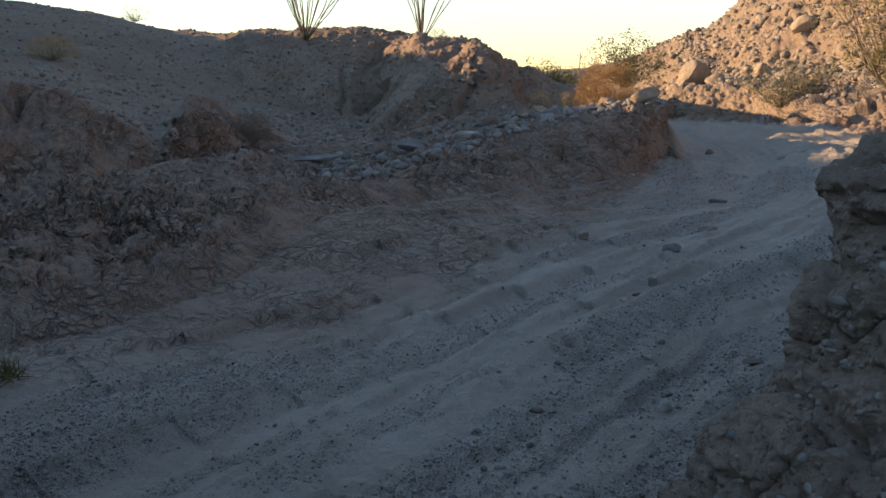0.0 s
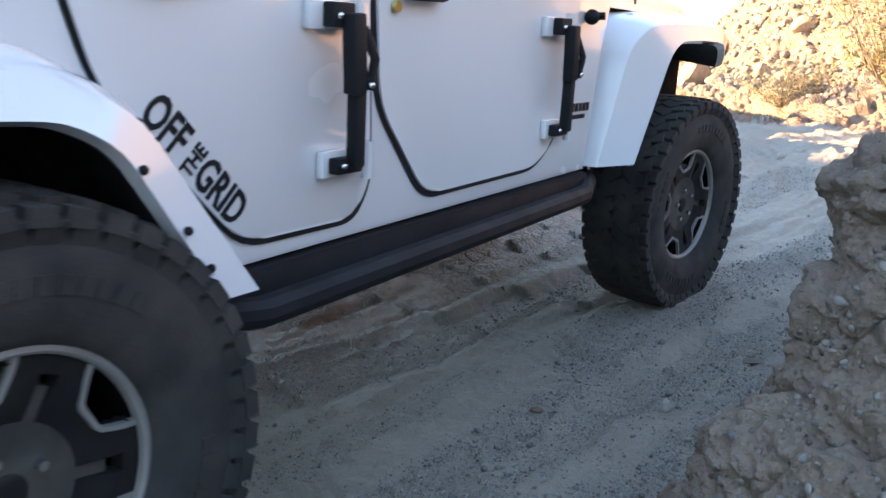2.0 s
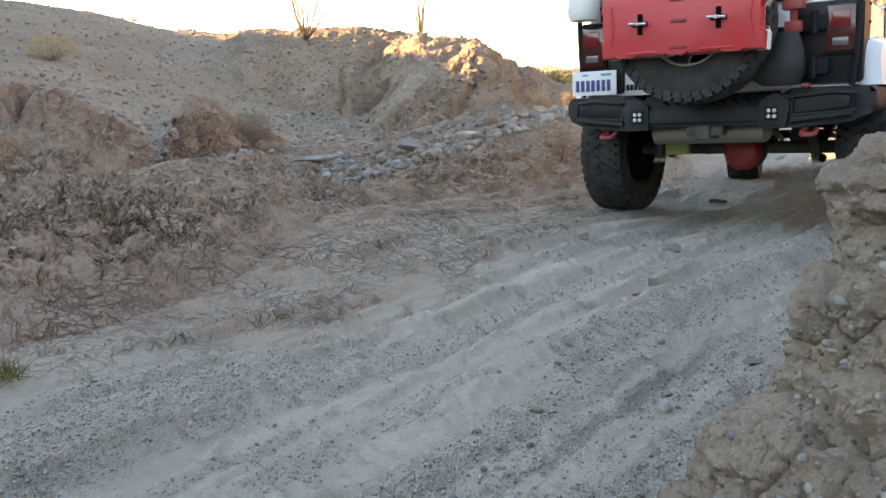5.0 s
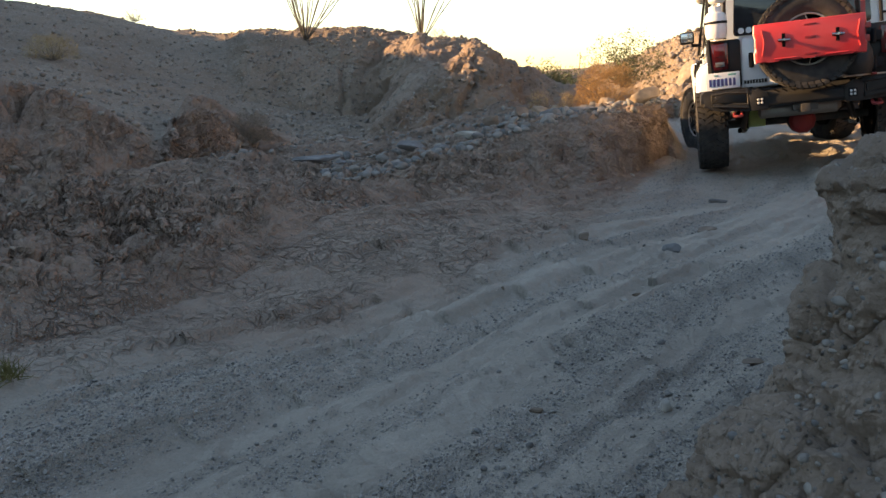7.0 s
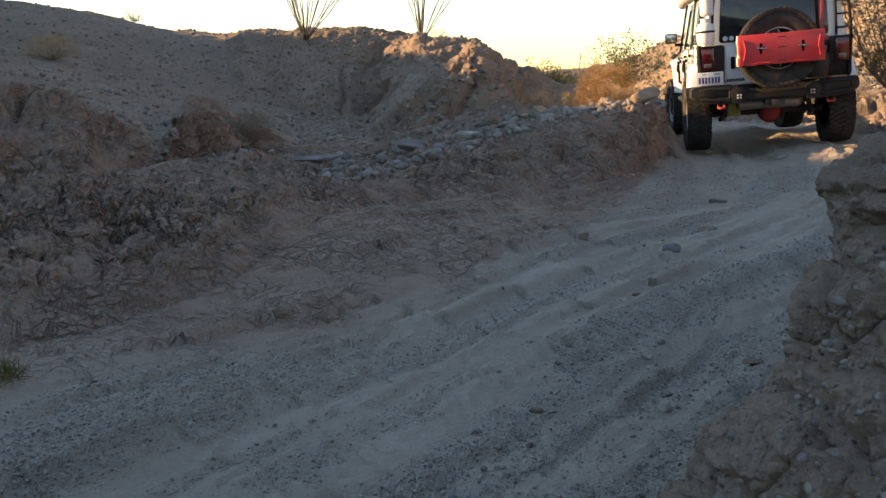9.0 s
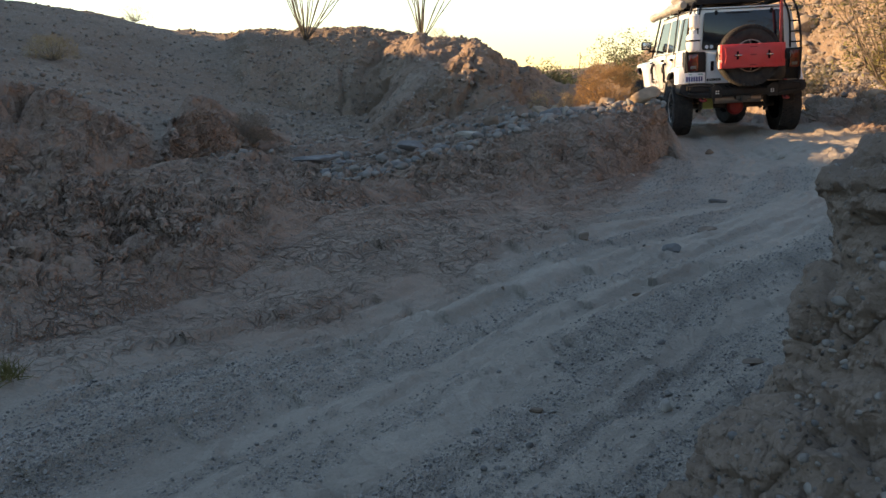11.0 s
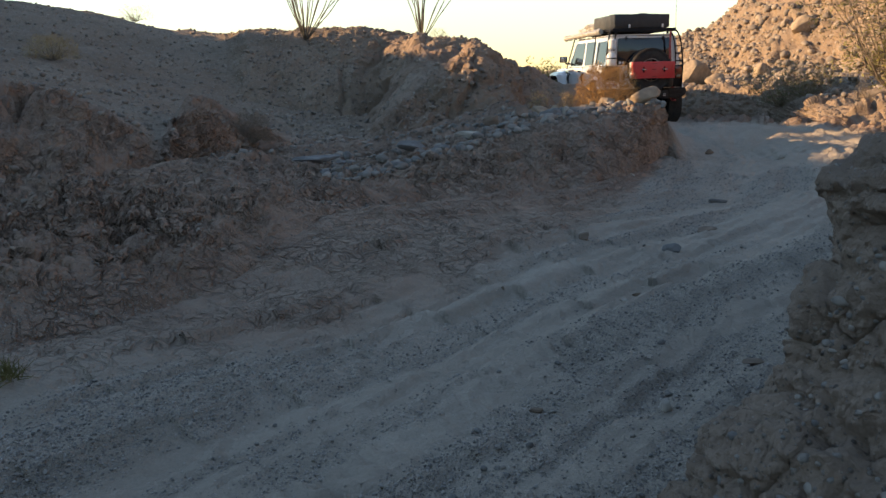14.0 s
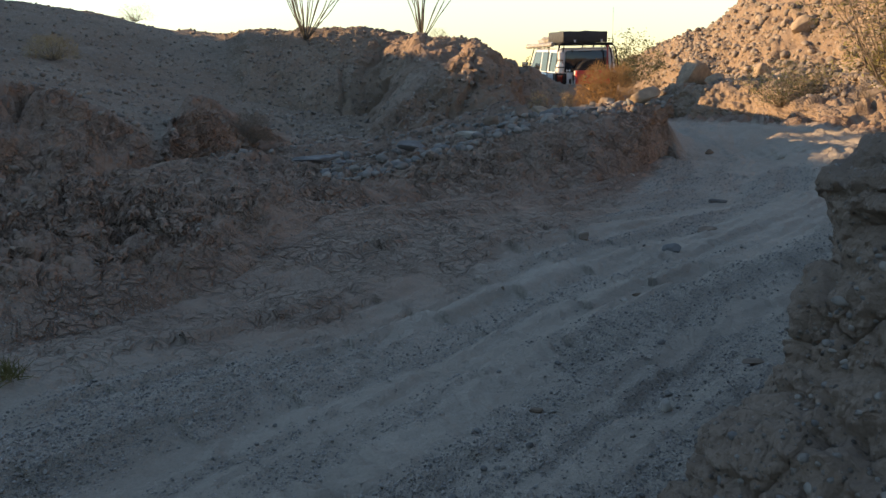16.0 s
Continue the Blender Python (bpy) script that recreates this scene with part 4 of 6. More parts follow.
def make_flares(s):
    """Front and rear wheel flares; s is the sign of y."""
    b = [(0.62, 0.72, 0.68), (0.74, 0.72, 1.10), (0.84, 0.62, 1.185), (1.1, 0.58, 1.205), (1.5, 0.57, 1.20), (1.8, 0.55, 1.18), (2.0, 0.52, 1.12), (2.08, 0.52, 1.0)]
    o1 = [(0.625, 0.79, 0.677), (0.745, 0.80, 1.09), (0.84, 0.815, 1.165), (1.1, 0.835, 1.185), (1.5, 0.845, 1.185), (1.75, 0.84, 1.165), (1.94, 0.81, 1.10), (2.05, 0.76, 1.0)]
    o2 = [(0.64, 0.84, 0.677), (0.77, 0.865, 1.075), (0.87, 0.89, 1.145), (1.1, 0.91, 1.16), (1.5, 0.915, 1.16), (1.73, 0.90, 1.14), (1.91, 0.87, 1.08), (2.02, 0.82, 0.995)]
    i1 = [(0.785, 0.915, 0.680), (1.005, 0.928, 1.05), (1.10, 0.93, 1.098), (1.3, 0.93, 1.103), (1.55, 0.925, 1.10), (1.68, 0.915, 1.088), (1.80, 0.885, 1.04), (1.86, 0.86, 1.0)]
    i2 = [(x + 0.01, y - 0.03, z - 0.012) for x, y, z in i1]
    bm = skin([b, o1, o2, i1, i2], 44, s)
    f = part("front_flare", bm, paint, car)
    part("flare_liner", skin([i2, [(x + 0.02, 0.45, z + 0.03) for x, y, z in i1], [(x, 0.40, z - 0.25) for x, y, z in i1]], 30, s), trim_black, f, "black plastic wheel well")
    bm = bmesh.new()
    bmesh.ops.create_uvsphere(bm, u_segments=20, v_segments=10, radius=0.033, matrix=Matrix.Translation((1.868, s * 0.868, 1.078)) @ Matrix.Rotation(radians(-s * 24), 4, "Z") @ Matrix.Diagonal((1, 0.4, 1.1, 1)))
    part("marker_lamp", bm, amber, f, "amber side marker lamp")
    b = [(-2.035, 0.815, 0.80), (-1.985, 0.815, 1.0), (-1.91, 0.815, 1.066), (-1.7, 0.815, 1.095), (-1.36, 0.815, 1.065), (-1.21, 0.815, 0.99), (-0.98, 0.815, 0.648)]
    o1 = [(-2.04, 0.86, 0.80), (-1.985, 0.855, 0.99), (-1.91, 0.855, 1.053), (-1.7, 0.855, 1.082), (-1.36, 0.855, 1.052), (-1.215, 0.86, 0.985), (-0.985, 0.88, 0.648)]
    o2 = [(-2.02, 0.925, 0.80), (-1.965, 0.905, 0.975), (-1.895, 0.905, 1.033), (-1.7, 0.905, 1.06), (-1.37, 0.905, 1.03), (-1.24, 0.91, 0.97), (-1.005, 0.92, 0.648)]
    i1 = [(-1.945, 0.965, 0.797), (-1.86, 0.95, 0.95), (-1.79, 0.945, 0.985), (-1.68, 0.94, 0.99), (-1.38, 0.94, 0.972), (-1.295, 0.94, 0.93), (-1.10, 0.935, 0.655)]
    i2 = [(x, y - 0.03, z - 0.01) for x, y, z in i1]
    f = part("rear_flare", skin([b, o1, o2, i1, i2], 44, s), paint, car)
    part("flare_liner", skin([i2, [(x, 0.5, z + 0.03) for x, y, z in i1], [(x, 0.46, z - 0.25) for x, y, z in i1]], 30, s), trim_black, f, "black plastic wheel well")
    for x, z in ((-1.19, 0.80), (-1.145, 0.73), (-1.27, 0.905), (-1.6, 0.995)):
        bm = bmesh.new()
        bmesh.ops.create_uvsphere(bm, u_segments=8, v_segments=5, radius=0.008, matrix=Matrix.Translation((x + 0.012, s * 0.94, z - 0.012)))
        part("rivet", bm, trim_black, f)


def make_side(s):
    """Doors, hinges, step and mirror of one side."""
    y0 = 0.815

    def panel(name, poly, parent, mat=None, r=0.06, thick=0.011, label=""):
        q = rounded(poly, r)
        cx, cz = sum(p[0] for p in q) / len(q), sum(p[1] for p in q) / len(q)
        wx, wz = max(p[0] for p in q) - min(p[0] for p in q), max(p[1] for p in q) - min(p[1] for p in q)
        seal = [((x - cx) * (1 + 0.026 / wx) + cx, (z - cz) * (1 + 0.026 / wz) + cz) for x, z in q]
        d = part(name, add_prism(bmesh.new(), q, s * y0, s * (y0 + thick), 0.005), mat or paint, parent, label)
        part("door_seal", add_prism(bmesh.new(), seal, s * (y0 - 0.004), s * (y0 + 0.005)), trim_black, d, "black rubber door seal")
        return d

    rear = panel("rear_door", [(-1.31, 1.268), (-1.30, 1.16), (-1.245, 1.0), (-0.955, 0.705), (-0.63, 0.703), (-0.575, 0.78), (-0.600, 1.268)], car)
    front = panel("front_door", [(-0.578, 1.268), (-0.545, 0.94), (-0.355, 0.716), (0.21, 0.724), (0.335, 0.80), (0.43, 1.20), (0.44, 1.268)], car)
    for d, hx, handle_x in ((rear, -0.735, -1.12), (front, 0.245, -0.42)):
        # hinge hardware with the black rod between the two hinges
        up, lo = (hx, 1.125), (hx + 0.045, 0.832)
        for x, z in (up, lo):
            part("hinge", boxes((x - 0.065, x + 0.075, s * 0.826 if s > 0 else -0.846, s * 0.826 + 0.02 if s > 0 else -0.826, z - 0.028, z + 0.028), bevel=0.006), paint, d)
            part("hinge_pin", tubes(([(x + 0.075, s * 0.848, z - 0.04), (x + 0.075, s * 0.848, z + 0.04)], 0.013)), paint, d)
        bm = bmesh.new()
        add_box(bm, up[0] - 0.03, up[0] + 0.035, min(s * 0.846, s * 0.875), max(s * 0.846, s * 0.875), up[1] - 0.022, up[1] + 0.025, 0.004)
        add_box(bm, lo[0] - 0.05, lo[0] + 0.03, min(s * 0.846, s * 0.872), max(s * 0.846, s * 0.872), lo[1] - 0.018, lo[1] + 0.015, 0.004)
        add_box(bm, up[0] - 0.004, up[0] + 0.034, min(s * 0.87, s * 0.905), max(s * 0.87, s * 0.905), up[1] - 0.15, up[1] + 0.005, 0.006, Matrix.Translation((up[0], 0, up[1])) @ Matrix.Rotation(radians(-4), 4, "Y") @ Matrix.Translation((-up[0], 0, -up[1])))
        add_tube(bm, [(up[0] + 0.048, s * 0.885, up[1] - 0.02), (up[0] + 0.062, s * 0.905, up[1] - 0.08), (up[0] + 0.05, s * 0.90, up[1] - 0.14)], 0.010, 8)
        add_box(bm, lo[0] - 0.017, lo[0] + 0.013, min(s * 0.862, s * 0.892), max(s * 0.862, s * 0.892), lo[1] - 0.005, up[1] - 0.13, 0.006)
        part("folding_foot_peg", bm, trim_black, d, "black metal foot peg folded along the hinges")
        for x, z in ((up[0] - 0.012, up[1]), (up[0] + 0.018, up[1]), (up[0] + 0.045, up[1] - 0.13), (lo[0] - 0.035, lo[1]), (lo[0] + 0.015, lo[1])):
            bm = bmesh.new()
            bmesh.ops.create_uvsphere(bm, u_segments=8, v_segments=5, radius=0.007, matrix=Matrix.Translation((x, s * (0.876 if z != up[1] - 0.13 else 0.912), z)))
            part("bolt", bm, chrome, d)
        bm = boxes((handle_x - 0.075, handle_x + 0.075, min(s * 0.834, s * 0.862), max(s * 0.834, s * 0.862), 1.165, 1.20), bevel=0.012)
        part("door_handle", bm, trim_black, d, "black door handle")
        bm = bmesh.new()
        bmesh.ops.create_cone(bm, cap_ends=True, segments=16, radius1=0.014, radius2=0.012, depth=0.01, matrix=Matrix.Translation((handle_x - 0.09 if d is front else handle_x, s * 0.834, 1.15)) @ Matrix.Rotation(radians(90), 4, "X"))
        part("lock", bm, brass, d, "brass key lock")
    # side windows
    for d, poly in ((front, [(-0.53, 1.30), (0.36, 1.30), (0.12, 1.80), (-0.51, 1.80)]), (rear, [(-1.24, 1.30), (-0.64, 1.30), (-0.62, 1.80), (-1.22, 1.80)]), (body, [(-1.95, 1.30), (-1.36, 1.30), (-1.34, 1.78), (-1.92, 1.78)])):
        bm = add_prism(bmesh.new(), rounded(poly, 0.05), 0.0, 0.006)
        for v in bm.verts:
            k = (v.co.z - 1.28) / 0.62
            v.co.y = s * (0.799 + v.co.y - 0.095 * k)
        part("side_window", bm, glass, d, "dark side window pane")
    # step rail below the sill
    bm = bmesh.new()
    add_prism(bm, rounded([(0.60, 0.665), (-1.06, 0.645), (-1.06, 0.545), (-0.95, 0.53), (0.45, 0.565), (0.62, 0.60)], 0.02), s * 0.60, s * 0.825, 0.012)
    add_tube(bm, [(0.66, s * 0.80, 0.625), (0.5, s * 0.862, 0.605), (-0.95, s * 0.868, 0.578), (-1.1, s * 0.82, 0.59)], 0.032, 10)
    part("step_rail", bm, trim_black, car, "black steel rock slider")
    # mirror
    bm = boxes((0.30, 0.40, s * 0.97 - 0.085, s * 0.97 + 0.085, 1.39, 1.53), bevel=0.025)
    add_tube(bm, [(0.36, s * 0.80, 1.36), (0.36, s * 0.92, 1.37)], 0.02)
    m = part("mirror", bm, trim_black, car, "black door mirror")
    part("mirror_glass", boxes((0.294, 0.299, s * 0.97 - 0.07, s * 0.97 + 0.07, 1.41, 1.515), bevel=0.001), chrome, m)
    # rubber bump and vent on the cowl
    bm = bmesh.new()
    bmesh.ops.create_uvsphere(bm, u_segments=12, v_segments=8, radius=0.024, matrix=Matrix.Translation((0.50, s * 0.835, 1.16)))
    add_tube(bm, [(0.50, s * 0.80, 1.16), (0.52, s * 0.87, 1.165)], 0.012)
    part("cowl_fitting", bm, trim_black, car)


def make_rear():
    """Tailgate, lights, bumper, spare and what is bolted to the back."""
    gate = part("tailgate", add_prism(bmesh.new(), rounded([(-0.56, 0.80), (0.53, 0.80), (0.53, 1.262), (-0.56, 1.262)], 0.05), -2.10, -2.122, 0.006, "yz"), paint, car)
    part("tailgate_handle", boxes((-2.15, -2.12, 0.43, 0.475, 0.98, 1.12), bevel=0.012), trim_black, gate, "black tailgate handle")
    part_marks = boxes(*[(-2.1255, -2.122, 0.322 + 0.026 * k, 0.342 + 0.026 * k, 0.832, 0.868) for k in range(8)], bevel=0.001)
    part("badge_bars", part_marks, trim_black, gate, "small dark badge lettering")
    part("rear_window", add_prism(bmesh.new(), rounded([(-0.60, 1.285), (0.60, 1.285), (0.57, 1.825), (-0.57, 1.825)], 0.04), -2.095, -2.112, 0.003, "yz"), glass, car, "dark tinted rear window")
    part("wiper", boxes((-2.125, -2.115, -0.1, 0.25, 1.80, 1.815), (-2.13, -2.112, -0.42, -0.38, 1.79, 1.85), (-2.13, -2.112, 0.38, 0.42, 1.79, 1.85), bevel=0.003), trim_black, car)
    for s in (-1, 1):
        bm = bmesh.new()
        add_prism(bm, rounded([(s * (0.545 if s > 0 else 0.50), 0.815), (s * 0.845, 0.815), (s * 0.845, 1.262), (s * (0.545 if s > 0 else 0.50), 1.262)], 0.03), -2.085, -2.127, 0.006, "yz")
        add_prism(bm, rounded([(-2.11, 0.815), (-1.87, 1.085), (-1.86, 1.27), (-2.11, 1.27)], 0.02), s * 0.815, s * 0.832, 0.004)
        arm = part("corner_armour", bm, armour, car, "black steel corner guard")
        for z in (0.90, 1.0, 1.1, 1.2):
            bm = bmesh.new()
            bmesh.ops.create_uvsphere(bm, u_segments=8, v_segments=5, radius=0.009, matrix=Matrix.Translation((-1.90, s * 0.834, z + 0.05)))
            part("bolt", bm, trim_black, arm)
        tl = part("tail_lamp", boxes((-2.17, -2.11, s * 0.735 - 0.075, s * 0.735 + 0.075, 0.985, 1.235), bevel=0.012), lamp_red, car, "red tail lamp")
        part("lamp_frame", boxes((-2.155, -2.10, s * 0.735 - 0.088, s * 0.735 + 0.088, 0.972, 0.99), (-2.155, -2.10, s * 0.735 - 0.088, s * 0.735 - 0.074, 0.985, 1.24), bevel=0.004), trim_black, tl)
        part("reversing_lens", boxes((-2.178, -2.16, s * 0.735 - 0.042, s * 0.735 + 0.042, 1.015, 1.06), bevel=0.006), lens_grey, tl, "clear reversing lens")
        part("lamp_core", boxes((-2.178, -2.16, s * 0.735 - 0.05, s * 0.735 + 0.05, 1.11, 1.21), bevel=0.01), lamp_red2, tl)
        # tube frame round the corner pillars
        bm = tubes(([(-2.16, s * 0.80, 0.80), (-2.15, s * 0.83, 1.25), (-2.13, s * 0.80, 1.65), (-2.08, s * 0.74, 1.92), (-1.95, s * 0.66, 2.0), (-1.6, s * 0.66, 2.0)], 0.017),
                   ([(-2.13, s * 0.68, 1.27), (-2.12, s * 0.66, 1.7), (-2.06, s * 0.60, 1.94), (-1.95, s * 0.58, 2.0)], 0.015), smooth_pts=5)
        for z in (1.35, 1.5, 1.65, 1.8):
            add_tube(bm, [(-2.13, s * 0.665, z), (-2.14, s * (0.815 - 0.1 * max(0, z - 1.5)), z)], 0.011, 6)
        add_tube(bm, [(-1.3, s * 0.845, 1.25), (-1.3, s * 0.76, 1.95)], 0.012, 6)
        add_tube(bm, [(0.5, s * 0.84, 1.25), (0.2, s * 0.74, 1.93)], 0.016, 6)
        part("tube_rail", bm, trim_black, car, "black tube ladder on the rear pillar")
    # bumper
    top = [(-0.92, 0.795), (-0.47, 0.795), (-0.38, 0.69), (0.38, 0.69), (0.47, 0.795), (0.92, 0.795), (0.93, 0.66), (0.78, 0.60), (0.45, 0.575), (0.30, 0.60), (-0.30, 0.60), (-0.45, 0.575), (-0.78, 0.60), (-0.93, 0.66)]
    bm = add_prism(bmesh.new(), rounded(top, 0.03), -2.03, -2.22, 0.035, "yz")
    for v in bm.verts:
        if v.co.x < -2.1:
            v.co.x += 0.35 * max(0, abs(v.co.y) - 0.62) ** 1.3
        else:
            v.co.x += 0.55 * max(0, abs(v.co.y) - 0.55)
    bump = part("rear_bumper", bm, bumper_black, car, "black plate steel rear bumper")
    # raised centre step with slots, and the pods of the lights
    bm = bmesh.new()
    add_prism(bm, rounded([(-2.04, 0.79), (-2.10, 0.785), (-2.235, 0.70), (-2.24, 0.62), (-2.20, 0.60), (-2.04, 0.62)], 0.015), -0.40, 0.40, 0.008)
    for s in (-1, 1):
        add_prism(bm, rounded([(s * 0.33, 0.58), (s * 0.475, 0.58), (s * 0.50, 0.72), (s * 0.42, 0.78), (s * 0.33, 0.73)], 0.01), -2.18, -2.245, 0.008, "yz")
        add_prism(bm, rounded([(s * 0.50, 0.61), (s * 0.82, 0.645), (s * 0.82, 0.665), (s * 0.50, 0.635)], 0.006), -2.17, -2.24, 0.006, "yz")
    part("bumper_step", bm, bumper_black, bump)
    # slots are not cut: near-black bars paint the shade inside them
    for k in range(8):
        m = Matrix.Translation((-2.172, -0.245 + 0.07 * k, 0.742)) @ Matrix.Rotation(radians(-32.2), 4, "Y") @ Matrix.Rotation(radians(38), 4, "Z")
        part("step_slot", add_box(bmesh.new(), -0.034, 0.034, -0.008, 0.008, -0.006, 0.0025, 0.002, m), void_black, bump)
    for s in (-1, 1):
        pocket = [(s * 0.52, 0.66), (s * 0.80, 0.685), (s * 0.80, 0.745), (s * 0.70, 0.752), (s * 0.52, 0.735)]
        ring = [(s * 0.505, 0.645), (s * 0.83, 0.67), (s * 0.83, 0.757), (s * 0.70, 0.768), (s * 0.505, 0.75)]
        part("bumper_rail", tubes(([(-2.228 + 0.30 * max(0, abs(y) - 0.62) ** 1.3, y, z) for y, z in ring + ring[:1]], 0.011)), bumper_black, bump)
        part("bumper_recess", add_prism(bmesh.new(), rounded(pocket, 0.015), -2.20, -2.2235, 0.002, "yz"), armour, bump)
        led = part("work_light", boxes((-2.252, -2.24, s * 0.40 - 0.038, s * 0.40 + 0.038, 0.622, 0.70), bevel=0.003), trim_black, bump, "small square work light")
        bm = bmesh.new()
        for dy in (-0.016, 0.016):
            for dz in (-0.016, 0.016):
                bmesh.ops.create_uvsphere(bm, u_segments=10, v_segments=6, radius=0.012, matrix=Matrix.Translation((-2.252, s * 0.40 + dy, 0.661 + dz)) @ Matrix.Diagonal((0.4, 1, 1, 1)))
        part("light_lenses", bm, lamp_white, led, "clear light lenses")
        bm = tubes(([(-2.18, s * 0.60 - 0.03, 0.57), (-2.26, s * 0.60 - 0.035, 0.545), (-2.29, s * 0.60, 0.54), (-2.26, s * 0.60 + 0.035, 0.545), (-2.18, s * 0.60 + 0.03, 0.57)], 0.014), smooth_pts=4)
        part("shackle", bm, red_paint, bump, "red bow shackle")
    # number plate, its characters as plain bars
    pl = part("number_plate", boxes((-2.185, -2.18, 0.565, 0.87, 0.81, 0.962), bevel=0.002), plate_white, car, "white number plate with blue marks")
    bm = boxes(*[(-2.189, -2.1855, 0.605 + 0.036 * k, 0.629 + 0.036 * k, 0.835, 0.905) for k in range(7)], bevel=0.001)
    part("plate_marks", bm, plate_blue, pl)
    bm = boxes((-2.189, -2.1855, 0.60, 0.67, 0.93, 0.945), (-2.189, -2.1855, 0.76, 0.80, 0.932, 0.943), bevel=0.001)
    part("plate_stickers", bm, plate_green, pl)
    part("plate_bracket", boxes((-2.18, -2.10, 0.60, 0.84, 0.83, 0.94), bevel=0.004), trim_black, pl)
    # spare wheel on its carrier
    spare = copy_thing(wheel_parts[0], Matrix.Translation((-2.37, 0.0, 1.17)) @ Matrix.Rotation(radians(-90), 4, "Z") @ Matrix.Rotation(radians(20), 4, "Y"))
    spare.name = "spare_wheel"
    tagged(spare, "spare wheel with a dusty mud-terrain tyre")
    part("spare_carrier", boxes((-2.30, -2.12, -0.16, 0.16, 1.05, 1.29), (-2.16, -2.11, -0.62, 0.1, 1.10, 1.14), (-2.16, -2.11, -0.62, 0.1, 0.90, 0.94), bevel=0.01), trim_black, car)
    for z in (0.91, 1.15):
        bm = boxes((-2.17, -2.11, -0.68, -0.52, z - 0.045, z + 0.045), bevel=0.012)
        add_tube(bm, [(-2.18, -0.60, z - 0.06), (-2.18, -0.60, z + 0.06)], 0.02)
        part("tailgate_hinge", bm, trim_black, car)
    # flat fuel cans: red in front, white behind
    outline = [(-0.45, 1.0), (-0.36, 1.0), (-0.34, 1.015), (-0.24, 1.015), (-0.22, 1.0), (-0.05, 1.0), (-0.03, 1.018), (0.06, 1.018), (0.08, 1.0), (0.24, 1.0), (0.26, 1.015), (0.36, 1.015), (0.38, 1.0), (0.455, 1.0),
               (0.46, 1.09), (0.43, 1.12), (0.43, 1.22), (0.46, 1.25), (0.455, 1.335), (0.08, 1.335), (0.06, 1.318), (-0.06, 1.318), (-0.08, 1.335), (-0.45, 1.335), (-0.455, 1.25), (-0.42, 1.22), (-0.42, 1.12), (-0.455, 1.09)]
    can = part("fuel_can", add_prism(bmesh.new(), outline, -2.545, -2.635, 0.016, "yz"), red_plastic, car, "flat red plastic fuel can")
    white_can = part("water_can", add_prism(bmesh.new(), outline, -2.46, -2.54, 0.016, "yz"), white_plastic, car, "flat white plastic can")
    # shade of the mount recesses, as near-black blocks on the can's face
    for y in (-0.22, 0.22):
        bm = bmesh.new()
        add_box(bm, -2.644, -2.63, y - 0.014, y + 0.014, 1.12, 1.235, 0.004)
        add_box(bm, -2.644, -2.63, y - 0.045, y + 0.045, 1.165, 1.192, 0.004)
        c = part("mount_recess_shade", bm, void_black, can)
        bm = tubes(([(-2.645, y, 1.178), (-2.685, y, 1.178)], 0.012), ([(-2.675, y - 0.05, 1.175), (-2.675, y + 0.05, 1.181)], 0.009))
        part("mount_knob", bm, chrome, can, "metal clamp knob")
    # shade of the moulded recesses, as darker red blocks on the face
    bm = boxes((-2.639, -2.632, -0.045, 0.045, 1.17, 1.19), (-2.639, -2.632, -0.05, 0.05, 1.03, 1.045), (-2.639, -2.632, -0.05, 0.05, 1.285, 1.297), bevel=0.002)
    part("can_recess_shade", bm, red_shade, can)
    for s in (-1, 1):
        part("can_ribs", tubes(([(-2.637, s * 0.40, 1.06), (-2.64, s * 0.38, 1.17), (-2.637, s * 0.40, 1.28)], 0.007), ([(-2.637, s * 0.12, 1.02), (-2.637, s * 0.30, 1.02)], 0.007)), red_plastic, can)
    # farm jack standing at the hinge side, its base in a black cover
    jack = part("farm_jack", boxes((-2.24, -2.225, -0.525, -0.485, 0.84, 1.95), bevel=0.003), red_paint, car, "red steel farm jack with a black cover")
    for row in ((-2.26, -2.20, -0.55, -0.46, 1.10, 1.16), (-2.28, -2.19, -0.56, -0.45, 1.22, 1.27), (-2.275, -2.2, -0.60, -0.56, 0.80, 0.82)):
        part("jack_runner", boxes(row, bevel=0.008), red_paint, jack)
    prof = [(0.0, 1.10, 0.07, 0.05), (0.0, 1.02, 0.10, 0.07), (0.04, 0.93, 0.15, 0.10), (0.05, 0.87, 0.155, 0.10), (0.02, 0.815, 0.10, 0.08)]
    bm = bmesh.new()
    rings = [[bm.verts.new((-2.26 + d * math.sin(a), -0.47 + off + w * math.cos(a), z)) for a in (2 * math.pi * k / 16 for k in range(16))] for off, z, w, d in prof]
    for a, b in zip(rings, rings[1:]):
        for k in range(16):
            bm.faces.new((a[k], a[(k + 1) % 16], b[(k + 1) % 16], b[k]))
    bm.faces.new(rings[0]), bm.faces.new(rings[-1][::-1])
    part("jack_cover", bm, cover_black, jack, "black vinyl cover")
    pad = part("padlock", boxes((-2.355, -2.325, -0.40, -0.35, 1.05, 1.10), bevel=0.006), red_paint, jack, "red padlock with a steel shackle")
    part("lock_bow", tubes(([(-2.34, -0.39, 1.10), (-2.34, -0.39, 1.135), (-2.34, -0.375, 1.15), (-2.34, -0.36, 1.135), (-2.34, -0.36, 1.10)], 0.006)), chrome, pad)
